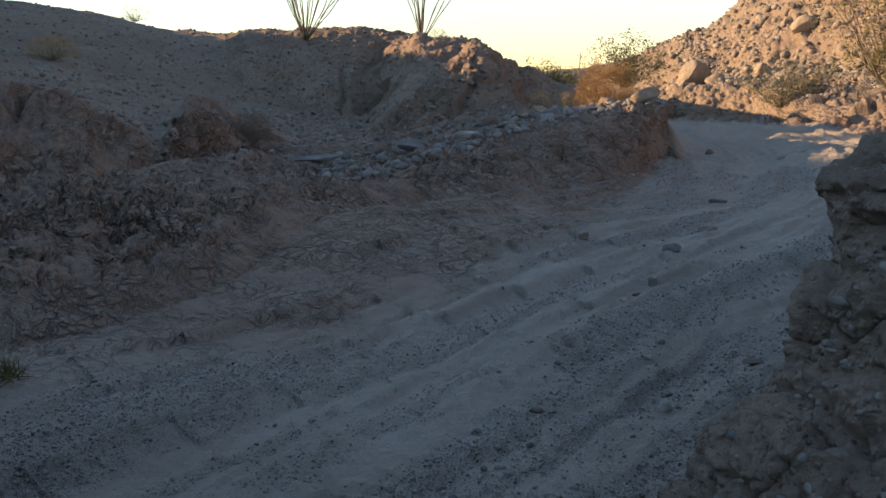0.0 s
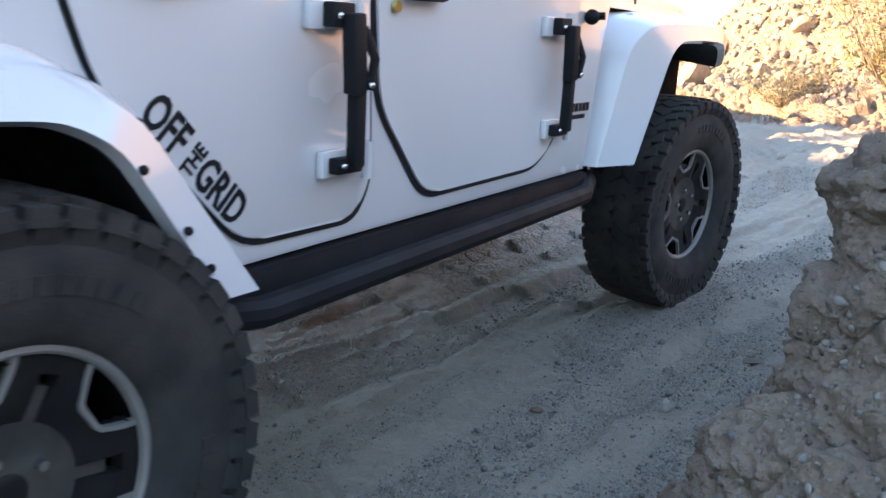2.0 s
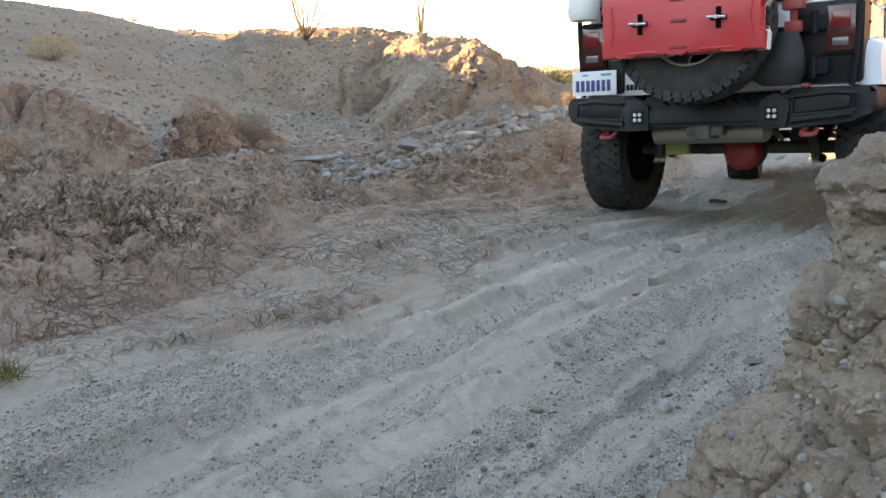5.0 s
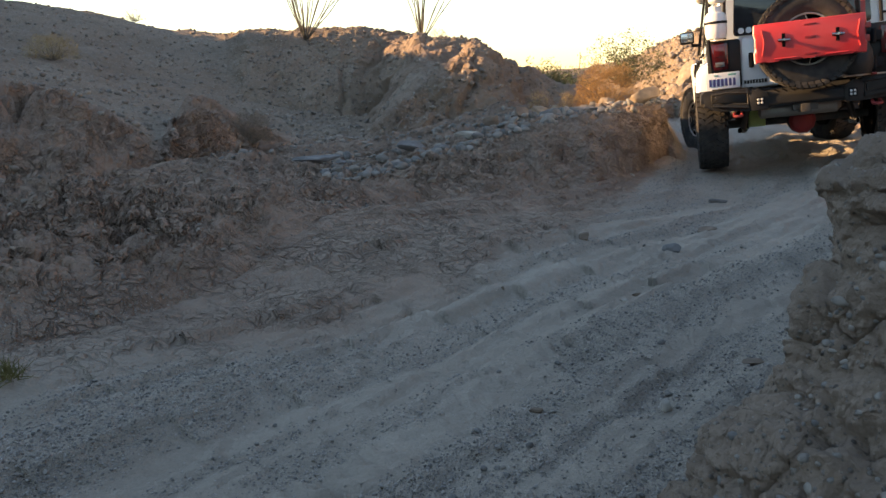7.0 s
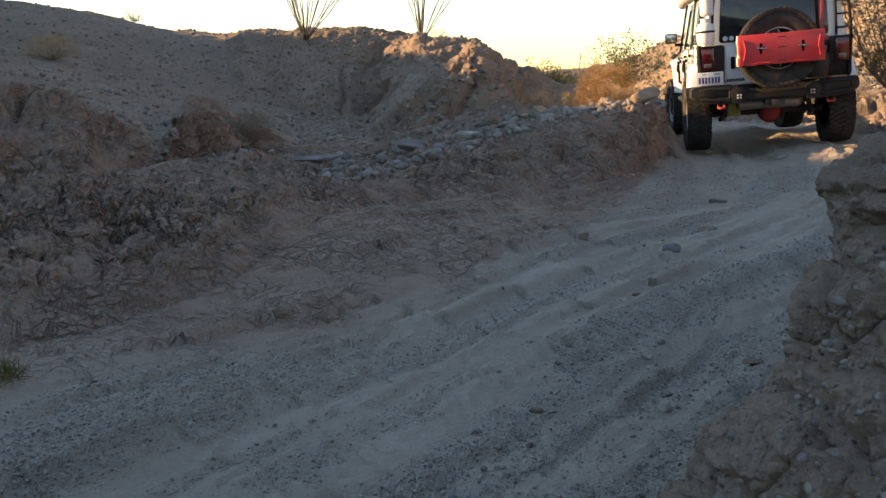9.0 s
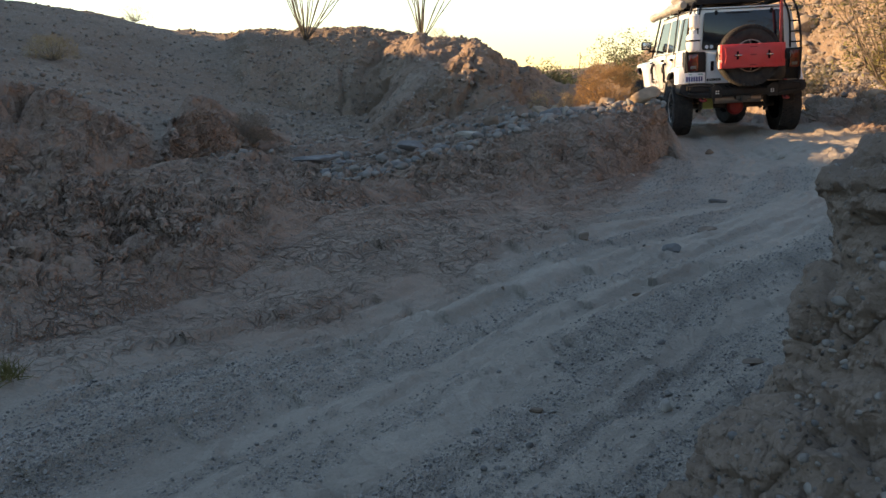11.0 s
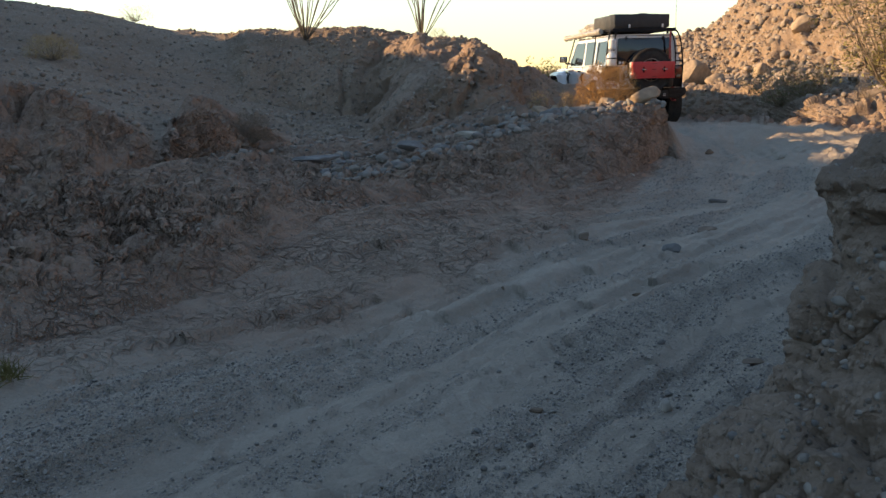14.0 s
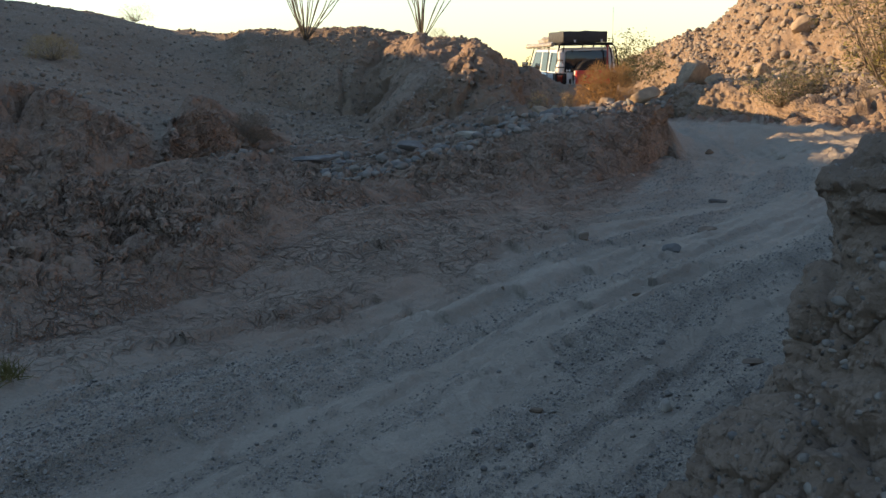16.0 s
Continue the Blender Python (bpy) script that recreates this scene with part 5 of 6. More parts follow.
    # gas bottle at the other pillar
    bm = tubes(([(-2.24, 0.76, 1.275), (-2.24, 0.76, 1.29), (-2.24, 0.76, 1.32), (-2.24, 0.76, 1.47), (-2.24, 0.76, 1.51), (-2.24, 0.76, 1.53)], [0.085, 0.09, 0.10, 0.10, 0.08, 0.03]), sides=20)
    gas = part("gas_bottle", bm, white_plastic, car, "white gas bottle strapped to the pillar")
    part("bottle_collar", add_lathe(bmesh.new(), [(0.0, 0.05), (0.06, 0.05), (0.06, 0.058), (0.0, 0.058)], 18, True), white_plastic, gas).matrix_local = Matrix.Translation((-2.24, 0.76, 1.51)) @ Matrix.Rotation(radians(90), 4, "X")
    part("bottle_valve", tubes(([(-2.24, 0.76, 1.52), (-2.24, 0.76, 1.57)], 0.016), ([(-2.24, 0.73, 1.56), (-2.24, 0.80, 1.56)], 0.012)), brass, gas)
    part("bottle_strap", add_lathe(bmesh.new(), [(-0.012, 0.1), (-0.012, 0.103), (0.012, 0.103), (0.012, 0.1)], 20, True), trim_black, gas).matrix_local = Matrix.Translation((-2.24, 0.76, 1.42)) @ Matrix.Rotation(radians(90), 4, "X")
    part("jerry_flask", tubes(([(-2.22, 0.74, 1.60), (-2.22, 0.74, 1.62), (-2.22, 0.74, 1.78), (-2.22, 0.74, 1.81)], [0.06, 0.075, 0.075, 0.04]), sides=16), white_plastic, car, "white plastic flask above the gas bottle")
    # small round stickers on the glass
    for y, z in ((0.53, 1.33), (0.46, 1.33)):
        bm = bmesh.new()
        bmesh.ops.create_cone(bm, cap_ends=True, segments=16, radius1=0.028, radius2=0.028, depth=0.002, matrix=Matrix.Translation((-2.114, y, z)) @ Matrix.Rotation(radians(90), 4, "Y"))
        part("sticker", bm, plate_white, car, "small round pale sticker")
    part("aerial", tubes(([(-2.05, -0.70, 1.95), (-2.05, -0.70, 2.02)], 0.012), ([(-2.05, -0.70, 2.0), (-2.06, -0.70, 2.9)], 0.004), sides=6), trim_black, car, "thin black whip aerial")


def make_under():
    part("chassis", boxes((-2.05, 1.95, 0.40, 0.48, 0.60, 0.70), (-2.05, 1.95, -0.48, -0.40, 0.60, 0.70), (-1.9, -1.8, -0.45, 0.45, 0.60, 0.68), (-0.9, 0.4, -0.40, 0.40, 0.55, 0.66), (1.0, 1.9, -0.35, 0.35, 0.62, 0.85), bevel=0.01), iron, car)
    for x in (-AXLE, AXLE):
        ax = part("axle", tubes(([(x, -0.70, 0.44), (x, 0.70, 0.44)], 0.042), sides=12), iron, car)
        dy = -0.05 if x < 0 else 0.25
        bm = bmesh.new()
        bmesh.ops.create_uvsphere(bm, u_segments=20, v_segments=12, radius=0.135, matrix=Matrix.Translation((x - 0.03, dy, 0.43)) @ Matrix.Diagonal((0.8, 1.05, 1, 1)))
        part("axle_housing", bm, iron, ax)
        bm = bmesh.new()
        bmesh.ops.create_cone(bm, cap_ends=True, segments=10, radius1=0.135, radius2=0.10, depth=0.07, matrix=Matrix.Translation((x - 0.125, dy, 0.42)) @ Matrix.Rotation(radians(-90), 4, "Y"))
        bmesh.ops.bevel(bm, geom=bm.edges[:], offset=0.01, segments=1, affect="EDGES")
        part("diff_cover", bm, red_paint if x < 0 else iron, ax, "red painted differential cover" if x < 0 else "")
        for s in (-1, 1):
            sh = part("shock_absorber", tubes(([(x - 0.12, s * 0.52, 0.38), (x - 0.16, s * 0.46, 0.62)], 0.03), ([(x - 0.16, s * 0.46, 0.62), (x - 0.2, s * 0.42, 0.86)], 0.02)), iron, car)
            part("shock_eye", tubes(([(x - 0.15, s * 0.55, 0.375), (x - 0.09, s * 0.49, 0.375)], 0.028)), chrome, sh, "bright metal shock mount")
            bm = bmesh.new()
            add_tube(bm, [(0.05 + x * 0.83 + 0.07 * math.cos(0.9 * k), s * 0.47 + 0.07 * math.sin(0.9 * k), 0.50 + 0.007 * k) for k in range(45)] if x > 0 else [(x + 0.05 + 0.065 * math.cos(0.9 * k), s * 0.47 + 0.065 * math.sin(0.9 * k), 0.50 + 0.006 * k) for k in range(45)], 0.009, 6)
            part("coil_spring", bm, iron, car)
            part("control_arm", tubes(([(x, s * 0.47, 0.40), (x - math.copysign(0.85, x), s * 0.40, 0.56)], 0.028)), iron, car)
    part("track_bar_bracket", boxes((-1.62, -1.56, 0.30, 0.46, 0.40, 0.56), bevel=0.008), lime, car, "lime green axle bracket")
    part("muffler", tubes(([(-1.98, 0.40, 0.56), (-1.98, 0.38, 0.56), (-1.98, -0.30, 0.565), (-1.98, -0.34, 0.565)], [0.03, 0.075, 0.075, 0.03]), sides=16), exhaust, car, "dull silver exhaust muffler")
    bm = boxes((-2.24, -2.0, -0.045, 0.045, 0.52, 0.60), (-2.2, -2.1, -0.11, 0.11, 0.54, 0.60), bevel=0.008)
    part("tow_hitch", bm, iron, car)
    part("drive_shaft", tubes(([(-1.4, -0.02, 0.46), (-0.5, 0.0, 0.60)], 0.035), ([(1.4, 0.22, 0.46), (0.3, 0.1, 0.60)], 0.03)), iron, car)


def make_roof():
    rack = part("roof_rack", boxes((-2.05, 0.45, -0.68, -0.64, 1.965, 2.02), (-2.05, 0.45, 0.64, 0.68, 1.965, 2.02), (-2.07, -2.03, -0.68, 0.68, 1.95, 2.02), (0.41, 0.45, -0.68, 0.68, 1.965, 2.02),
                                    *[(-1.9 + 0.35 * k, -1.85 + 0.35 * k, -0.66, 0.66, 1.985, 2.005) for k in range(7)], *[(x, x + 0.04, y - 0.02, y + 0.02, 1.90, 1.98) for x in (-1.8, -0.8, 0.1) for y in (-0.64, 0.64)], bevel=0.006), trim_black, car, "black steel roof rack")
    bm = boxes((-2.06, -0.75, -0.57, 0.63, 2.025, 2.31), bevel=0.045)
    bmesh.ops.subdivide_edges(bm, edges=[e for e in bm.edges if e.calc_length() > 0.2], cuts=7, use_grid_fill=True)
    for v in bm.verts:
        q = np.array([tuple(v.co)])
        v.co.z += (0.018 * float(vnoise(q, 0.22, 3)[0]) + 0.01 * float(vnoise(q, 0.09, 9)[0])) * (1 if v.co.z > 2.1 else 0.2)
        v.co.x += 0.012 * float(vnoise(q, 0.2, 5)[0])
    tent = part("roof_tent", bm, tent_black, car, "folded roof tent under a black cover")
    part("tent_straps", boxes((-2.085, -2.05, 0.30, 0.34, 2.03, 2.10), (-2.085, -2.05, -0.42, -0.38, 2.03, 2.10), bevel=0.004), lamp_white, tent)
    # soft bags and a rolled awning
    for cx, cy, cz, sx, sy, sz, mat, lab in ((-0.42, 0.32, 2.11, 0.36, 0.34, 0.12, tarp, "grey waterproof bag"), (0.12, 0.36, 2.07, 0.32, 0.26, 0.09, tarp, "grey waterproof bag"),
                                             (-0.1, -0.25, 2.09, 0.55, 0.28, 0.10, cover_black, "black soft bag")):
        bm = bmesh.new()
        bmesh.ops.create_icosphere(bm, subdivisions=4, radius=1.0)
        for v in bm.verts:
            q = np.array([tuple(v.co)]) + cx
            k = 1 + 0.22 * float(fbm(q, 0.6, 3, 7)[0])
            c = v.co
            f = max(abs(c.x), abs(c.y), abs(c.z)) ** -0.5
            v.co = Vector((cx + c.x * sx * k * f, cy + c.y * sy * k * f, cz + c.z * sz * k * f))
        part("luggage_bag", bm, mat, car, lab)
    bm = bmesh.new()
    add_tube(bm, [(-1.6 + 0.1 * k, 0.76 + 0.012 * math.sin(k * 1.3), 1.985 - 0.0015 * k + 0.008 * math.sin(k * 2.1)) for k in range(25)], [0.055 + 0.014 * math.sin(k * 1.9) for k in range(25)], 12)
    part("rolled_awning", bm, tarp, car, "grey rolled awning along the roof edge")


def make_body():
    b = part("body", add_prism(bmesh.new(), [(-2.10, 0.80), (-1.98, 0.80), (-1.86, 1.0), (-1.30, 1.0), (-1.06, 0.65), (0.60, 0.668), (0.62, 1.05), (0.70, 1.20), (0.62, 1.27), (-2.10, 1.27)], -0.815, 0.815, 0.018), paint, car, "white painted body tub")
    return b


def make_front():
    bm = add_prism(bmesh.new(), [(0.62, 0.80), (1.98, 0.78), (2.02, 1.14), (1.95, 1.19), (0.70, 1.21), (0.62, 1.21)], -0.60, 0.60, 0.03)
    nose = part("front_clip", bm, paint, car)
    bm = add_prism(bmesh.new(), rounded([(0.60, 1.205), (1.98, 1.185), (1.97, 1.22), (1.80, 1.255), (1.2, 1.275), (0.60, 1.285)], 0.02), -0.64, 0.64, 0.03)
    for v in bm.verts:
        v.co.y *= 1.0 + 0.18 * max(0.0, (1.2 - v.co.x) / 0.6)
    hood = part("bonnet", bm, paint, car)
    for s in (-1, 1):
        m = pose(1.0, s * 0.735, 1.232, 90, 0, 0 if s < 0 else 180)
        part("bonnet_marks", boxes(*[(0.92 + 0.045 * k, 0.955 + 0.045 * k, min(s * 0.66, s * 0.706), max(s * 0.66, s * 0.706), 1.222, 1.248) for k in range(6)], bevel=0.001), trim_black, hood, "black bar lettering on the bonnet")
        part("bonnet_latch", tubes(([(1.32, s * 0.635, 1.20), (1.34, s * 0.675, 1.225), (1.36, s * 0.645, 1.27), (1.42, s * 0.62, 1.265)], 0.014)), trim_black, hood, "black bonnet latch")
        part("head_lamp", add_lathe(bmesh.new(), [(0.0, 0.02), (0.0, 0.09), (0.03, 0.085), (0.045, 0.03)], 24), lamp_white, nose).matrix_local = Matrix.Translation((2.0, s * 0.40, 1.0)) @ Matrix.Rotation(radians(-90), 4, "Z")
        part("inner_fender", boxes((0.70, 1.99, min(s * 0.602, s * 0.632), max(s * 0.602, s * 0.632), 0.72, 1.17), bevel=0.01), void_black, nose, "black inner fender")
    # shade of the grille openings, painted as near-black bars
    part("grille_slots", boxes(*[(2.0, 2.025, -0.24 + 0.075 * k, -0.20 + 0.075 * k, 0.87, 1.12) for k in range(7)], bevel=0.006), void_black, nose)
    bump = part("front_bumper", boxes((2.02, 2.20, -0.52, 0.52, 0.64, 0.80), (1.9, 2.05, -0.45, 0.45, 0.62, 0.75), bevel=0.03), bumper_black, car, "black steel front bumper")
    part("fog_lamp", boxes((2.1, 2.21, -0.50, -0.40, 0.67, 0.77), bevel=0.03), bumper_black, bump)
    for s in (-1, 1):
        part("shackle", tubes(([(2.2, s * 0.42 - 0.03, 0.84), (2.27, s * 0.42 - 0.03, 0.87), (2.29, s * 0.42, 0.88), (2.27, s * 0.42 + 0.03, 0.87), (2.2, s * 0.42 + 0.03, 0.84)], 0.013)), red_paint, bump, "red bow shackle")


def make_cabin():
    bm = bmesh.new()
    lo = [(-2.095, 0.805), (0.60, 0.805), (0.60, -0.805), (-2.095, -0.805)]
    hi = [(-2.07, 0.70), (0.18, 0.70), (0.18, -0.70), (-2.07, -0.70)]
    a = [bm.verts.new((x, y, 1.268)) for x, y in lo]
    b = [bm.verts.new((x, y, 1.90)) for x, y in hi]
    for i in range(4):
        bm.faces.new((a[i], a[(i + 1) % 4], b[(i + 1) % 4], b[i]))
    bm.faces.new(b), bm.faces.new(a[::-1])
    bmesh.ops.bevel(bm, geom=[e for e in bm.edges if any(v.co.z > 1.5 for v in e.verts)], offset=0.04, segments=3, affect="EDGES")
    top = part("hard_top", bm, paint, car, "white hard top")
    part("roof_seam", boxes((-2.085, 0.15, -0.705, 0.705, 1.868, 1.876), bevel=0.001), trim_black, top)
    bm = bmesh.new()
    v = [bm.verts.new(p) for p in ((0.585, 0.70, 1.31), (0.585, -0.70, 1.31), (0.235, -0.62, 1.83), (0.235, 0.62, 1.83))]
    bm.faces.new(v)
    bmesh.ops.solidify(bm, geom=bm.faces[:], thickness=0.01)
    part("windscreen", bm, glass, top, "dark windscreen")


car = new("off_road_vehicle")
tagged(car, "white lifted four-door off-road vehicle loaded with camping gear", "off-road vehicle")
body = make_body()
make_cabin()
make_front()
wheel_parts = []
for wx, s in ((AXLE, -1), (-AXLE, -1), (AXLE, 1), (-AXLE, 1)):
    if not wheel_parts or (s == 1 and len(wheel_parts) == 2):
        w = make_wheel(s)
    else:
        w = copy_thing(wheel_parts[-1], Matrix())
    w.matrix_local = Matrix.Translation((wx, s * 0.79, TYRE_R))
    wheel_parts.append(w)
for s in (-1, 1):
    make_flares(s)
    make_side(s)
    flip = 0 if s < 0 else 180
    turn = Euler((radians(90), 0, radians(flip))).to_matrix().to_4x4()
    for text, off, size, wide, roll in (("OFF", -0.086, 0.088, 0.66, -47), ("THE", 0.0, 0.040, 0.85, 43), ("GRID", 0.086, 0.088, 0.66, -47)):
        at = Matrix.Translation((-1.066 + 0.67 * off, s * 0.8275, 0.872 - 0.742 * off))
        letters(text, size, 0.0015, trim_black, "decal", car, at @ turn @ Matrix.Rotation(radians(roll * (1 if s < 0 else -1)), 4, "Z"), wide, "black lettered decal on the rear door")
    bars = [(0.372 + 0.027 * k, 0.392 + 0.027 * k, min(s * 0.815, s * 0.8175), max(s * 0.815, s * 0.8175), 0.868, 0.895) for k in range(8)]
    bars += [(0.41 + 0.0165 * k, 0.422 + 0.0165 * k, min(s * 0.815, s * 0.8175), max(s * 0.815, s * 0.8175), 0.845, 0.859) for k in range(9)]
    part("badge_bars", boxes(*bars, bevel=0.0008), trim_black, car, "black bar lettering behind the wheel")
make_rear()
make_under()
make_roof()


def motions():
    times = [k * 0.1 for k in range(161)]
    walk(car, [(t, way_pose(t)) for t in times])
    run, last = 0.0, Vector(way_at(0.0)[:2])
    spin = []
    for t in times:
        p = Vector(way_at(t)[:2])
        run += (p - last).length
        last = p
        spin.append((t, run / (TYRE_R - 0.01)))
    def steer(t):
        """The front wheels' angle, from how the heading changes along the way."""
        p, q = way_at(max(0.0, t - 0.5)), way_at(min(16.0, t + 0.5))
        return max(-0.35, min(0.35, math.atan(2 * AXLE * radians(q[3] - p[3]) / max(0.3, math.hypot(q[0] - p[0], q[1] - p[1])))))

    for w, (wx, s) in zip(wheel_parts, ((AXLE, -1), (-AXLE, -1), (AXLE, 1), (-AXLE, 1))):
        walk(w, [(t, Matrix.Translation((wx, s * 0.79, TYRE_R)) @ Matrix.Rotation(steer(t) if wx > 0 else 0.0, 4, "Z") @ Matrix.Rotation(a, 4, "Y")) for t, a in spin])


# ---- single rocks ----
def rock(az, r, sx, sy, sz, mat, label, seed, turn=0.0, sink=0.2, group=""):
    rnd = random.Random(seed)
    v, f = rock_shape(rnd, 4, 1.0, 0.30)
    v = v * (1 + 0.05 * fbm(v + seed, 0.35, 4, 8))[:, None]
    me = bpy.data.meshes.new("rock")
    me.from_pydata((v * [sx, sy, sz]).tolist(), [], f.tolist())
    for q in me.polygons:
        q.use_smooth = True
    me.set_sharp_from_angle(angle=radians(40))
    me.materials.append(mat)
    o = new("rock", me)
    p = spot(az, r)
    o.matrix_basis = pose(p.x, p.y, p.z + sz * (1 - 2 * sink), rnd.uniform(-8, 8), rnd.uniform(-8, 8), turn)
    return tagged(o, label, "rock", group)


S = stone_m
BANK_ROCKS = "rocks on the bank top"
rock(13.05, 10.5, 0.225, 0.15, 0.105, S["tan_stone"], "rounded tan boulder resting on the bank's end", 1, 0, 0.12, BANK_ROCKS)
rock(10.55, 11.4, 0.13, 0.11, 0.10, S["tan_stone"], "angular tan rock below a dry bush", 2, 20, 0.2, BANK_ROCKS)
rock(9.6, 11.4, 0.09, 0.08, 0.085, S["tan_stone"], "angular tan rock below a dry bush", 3, 50, 0.15, BANK_ROCKS)
rock(9.3, 11.2, 0.10, 0.08, 0.05, S["tan_stone"], "flat tan rock below a dry bush", 4, 10, 0.2, BANK_ROCKS)
rock(8.9, 10.3, 0.36, 0.22, 0.13, S["grey_stone"], "broad grey slab jutting from the bank top", 5, -8, 0.4, BANK_ROCKS)
rock(6.3, 10.4, 0.16, 0.12, 0.075, S["tan_stone"], "tan block on the bank top", 6, 10, 0.2, BANK_ROCKS)
rock(6.9, 10.0, 0.15, 0.12, 0.09, S["grey_stone"], "grey rock in the rubble of the bank top", 7, 35, 0.25, BANK_ROCKS)
rock(5.9, 9.7, 0.10, 0.10, 0.08, S["brown_stone"], "brown rock in the rubble of the bank top", 8, 0, 0.25, BANK_ROCKS)
rock(5.0, 9.9, 0.13, 0.11, 0.09, S["brown_stone"], "brown rock in the rubble of the bank top", 9, 60, 0.25, BANK_ROCKS)
rock(3.2, 9.6, 0.13, 0.12, 0.10, S["brown_stone"], "dark brown boulder in the rubble of the bank top", 10, 15, 0.25, BANK_ROCKS)
rock(1.7, 8.9, 0.17, 0.10, 0.05, S["pale_stone"], "pale flat rock in the rubble of the bank top", 11, 5, 0.25, BANK_ROCKS)
rock(7.9, 9.7, 0.055, 0.05, 0.06, S["pale_stone"], "small pale pointed stone on the bank slope", 12, 30, 0.2, BANK_ROCKS)
rock(10.3, 9.9, 0.045, 0.04, 0.045, S["pale_stone"], "small pale stone on the bank slope", 13, 30, 0.2, BANK_ROCKS)
rock(11.2, 10.6, 0.09, 0.07, 0.05, S["pale_stone"], "pale lichened stone near the bank's end", 14, 30, 0.2, BANK_ROCKS)
rock(7.4, 10.9, 0.09, 0.08, 0.09, S["tan_stone"], "tan upright stone on the bank top", 15, 0, 0.2, BANK_ROCKS)
rock(-8.2, 8.2, 0.24, 0.13, 0.055, S["grey_stone"], "long flat grey rock behind the bank", 16, -5, 0.2, BANK_ROCKS)
rock(-6.4, 8.4, 0.10, 0.08, 0.06, S["grey_stone"], "grey rock behind the bank", 17, -5, 0.25, BANK_ROCKS)
rock(-5.0, 8.3, 0.16, 0.12, 0.09, S["brown_stone"], "brown rock behind the bank", 18, 20, 0.3, BANK_ROCKS)
rock(-2.0, 8.5, 0.13, 0.10, 0.08, S["grey_stone"], "dark grey rock on the bank top", 19, 0, 0.25, BANK_ROCKS)
rock(-0.2, 8.5, 0.10, 0.09, 0.06, S["grey_stone"], "dark grey rock on the bank top", 20, 0, 0.25, BANK_ROCKS)
rock(-0.74, 7.15, 0.045, 0.04, 0.04, S["brown_stone"], "brown stone stuck in the bank slope", 21, 0, 0.3)
rock(-2.9, 7.7, 0.09, 0.08, 0.06, S["grey_stone"], "grey rock on the bank edge", 22, 0, 0.3, BANK_ROCKS)
ROAD_ROCKS = "stones on the track"
rock(9.4, 4.83, 0.034, 0.030, 0.036, S["brown_stone"], "dark brown stone at the edge of the track", 31, 0, 0.2, ROAD_ROCKS)
rock(9.2, 4.95, 0.03, 0.022, 0.03, S["tan_stone"], "tan chip beside a dark stone on the track", 32, 0, 0.2, ROAD_ROCKS)
rock(15.0, 4.8, 0.055, 0.04, 0.035, S["grey_stone"], "grey clod lying on the track", 33, 0, 0.3, ROAD_ROCKS)
rock(17.05, 5.45, 0.075, 0.05, 0.022, S["brown_stone"], "flat brown slab lying on the track", 34, 10, 0.3, ROAD_ROCKS)
rock(17.7, 7.4, 0.12, 0.035, 0.025, S["grey_stone"], "long dark stone lying on the track", 35, 25, 0.3, ROAD_ROCKS)
rock(17.0, 11.3, 0.06, 0.045, 0.035, S["brown_stone"], "dark stone on the far track", 36, 0, 0.25, ROAD_ROCKS)
rock(12.16, 3.74, 0.024, 0.014, 0.010, S["pale_stone"], "small white chip on the track", 37, -10, 0.2, ROAD_ROCKS)
rock(12.9, 3.85, 0.03, 0.012, 0.010, S["brown_stone"], "thin dark chip on the track", 38, 10, 0.2, ROAD_ROCKS)
rock(15.26, 2.62, 0.024, 0.022, 0.026, S["pale_stone"], "pale grey stone on the track", 39, 0, 0.2, ROAD_ROCKS)
rock(6.07, 2.29, 0.013, 0.012, 0.012, S["grey_stone"], "small dark pebble on the track", 40, 0, 0.2, ROAD_ROCKS)
rock(6.4, 2.54, 0.025, 0.018, 0.012, S["brown_stone"], "small crumbled clod on the track", 41, 0, 0.3, ROAD_ROCKS)
rock(20.58, 3.02, 0.04, 0.022, 0.014, S["brown_stone"], "dark crumbled clod on the track", 42, 0, 0.3, ROAD_ROCKS)
rock(14.63, 3.15, 0.014, 0.012, 0.012, S["grey_stone"], "small dark pebble on the track", 43, 0, 0.2, ROAD_ROCKS)
rock(4.03, 3.89, 0.014, 0.011, 0.012, S["brown_stone"], "small dark pebble at the edge of the silt", 44, 0, 0.2, ROAD_ROCKS)
rock(12.3, 8.9, 0.03, 0.02, 0.02, S["pale_stone"], "small pale stone at the foot of the bank", 45, 0, 0.2, ROAD_ROCKS)
HILL_ROCKS = "boulders on the sunlit hill"
rock(15.8, 25.5, 0.75, 0.4, 0.6, S["tan_stone"], "leaning sunlit tan boulder at the hill's foot", 51, 30, 0.3, HILL_ROCKS)
rock(17.2, 25.2, 0.35, 0.3, 0.25, S["tan_stone"], "sunlit tan boulder at the hill's foot", 52, 0, 0.3, HILL_ROCKS)
rock(14.8, 25.3, 0.4, 0.3, 0.25, S["tan_stone"], "sunlit tan boulder at the hill's foot", 53, 0, 0.3, HILL_ROCKS)
rock(20.0, 26, 0.4, 0.35, 0.3, S["tan_stone"], "sunlit tan boulder on the hillside", 54, 0, 0.35, HILL_ROCKS)
rock(22.0, 27, 0.45, 0.35, 0.35, S["tan_stone"], "sunlit tan boulder on the hillside", 55, 0, 0.35, HILL_ROCKS)
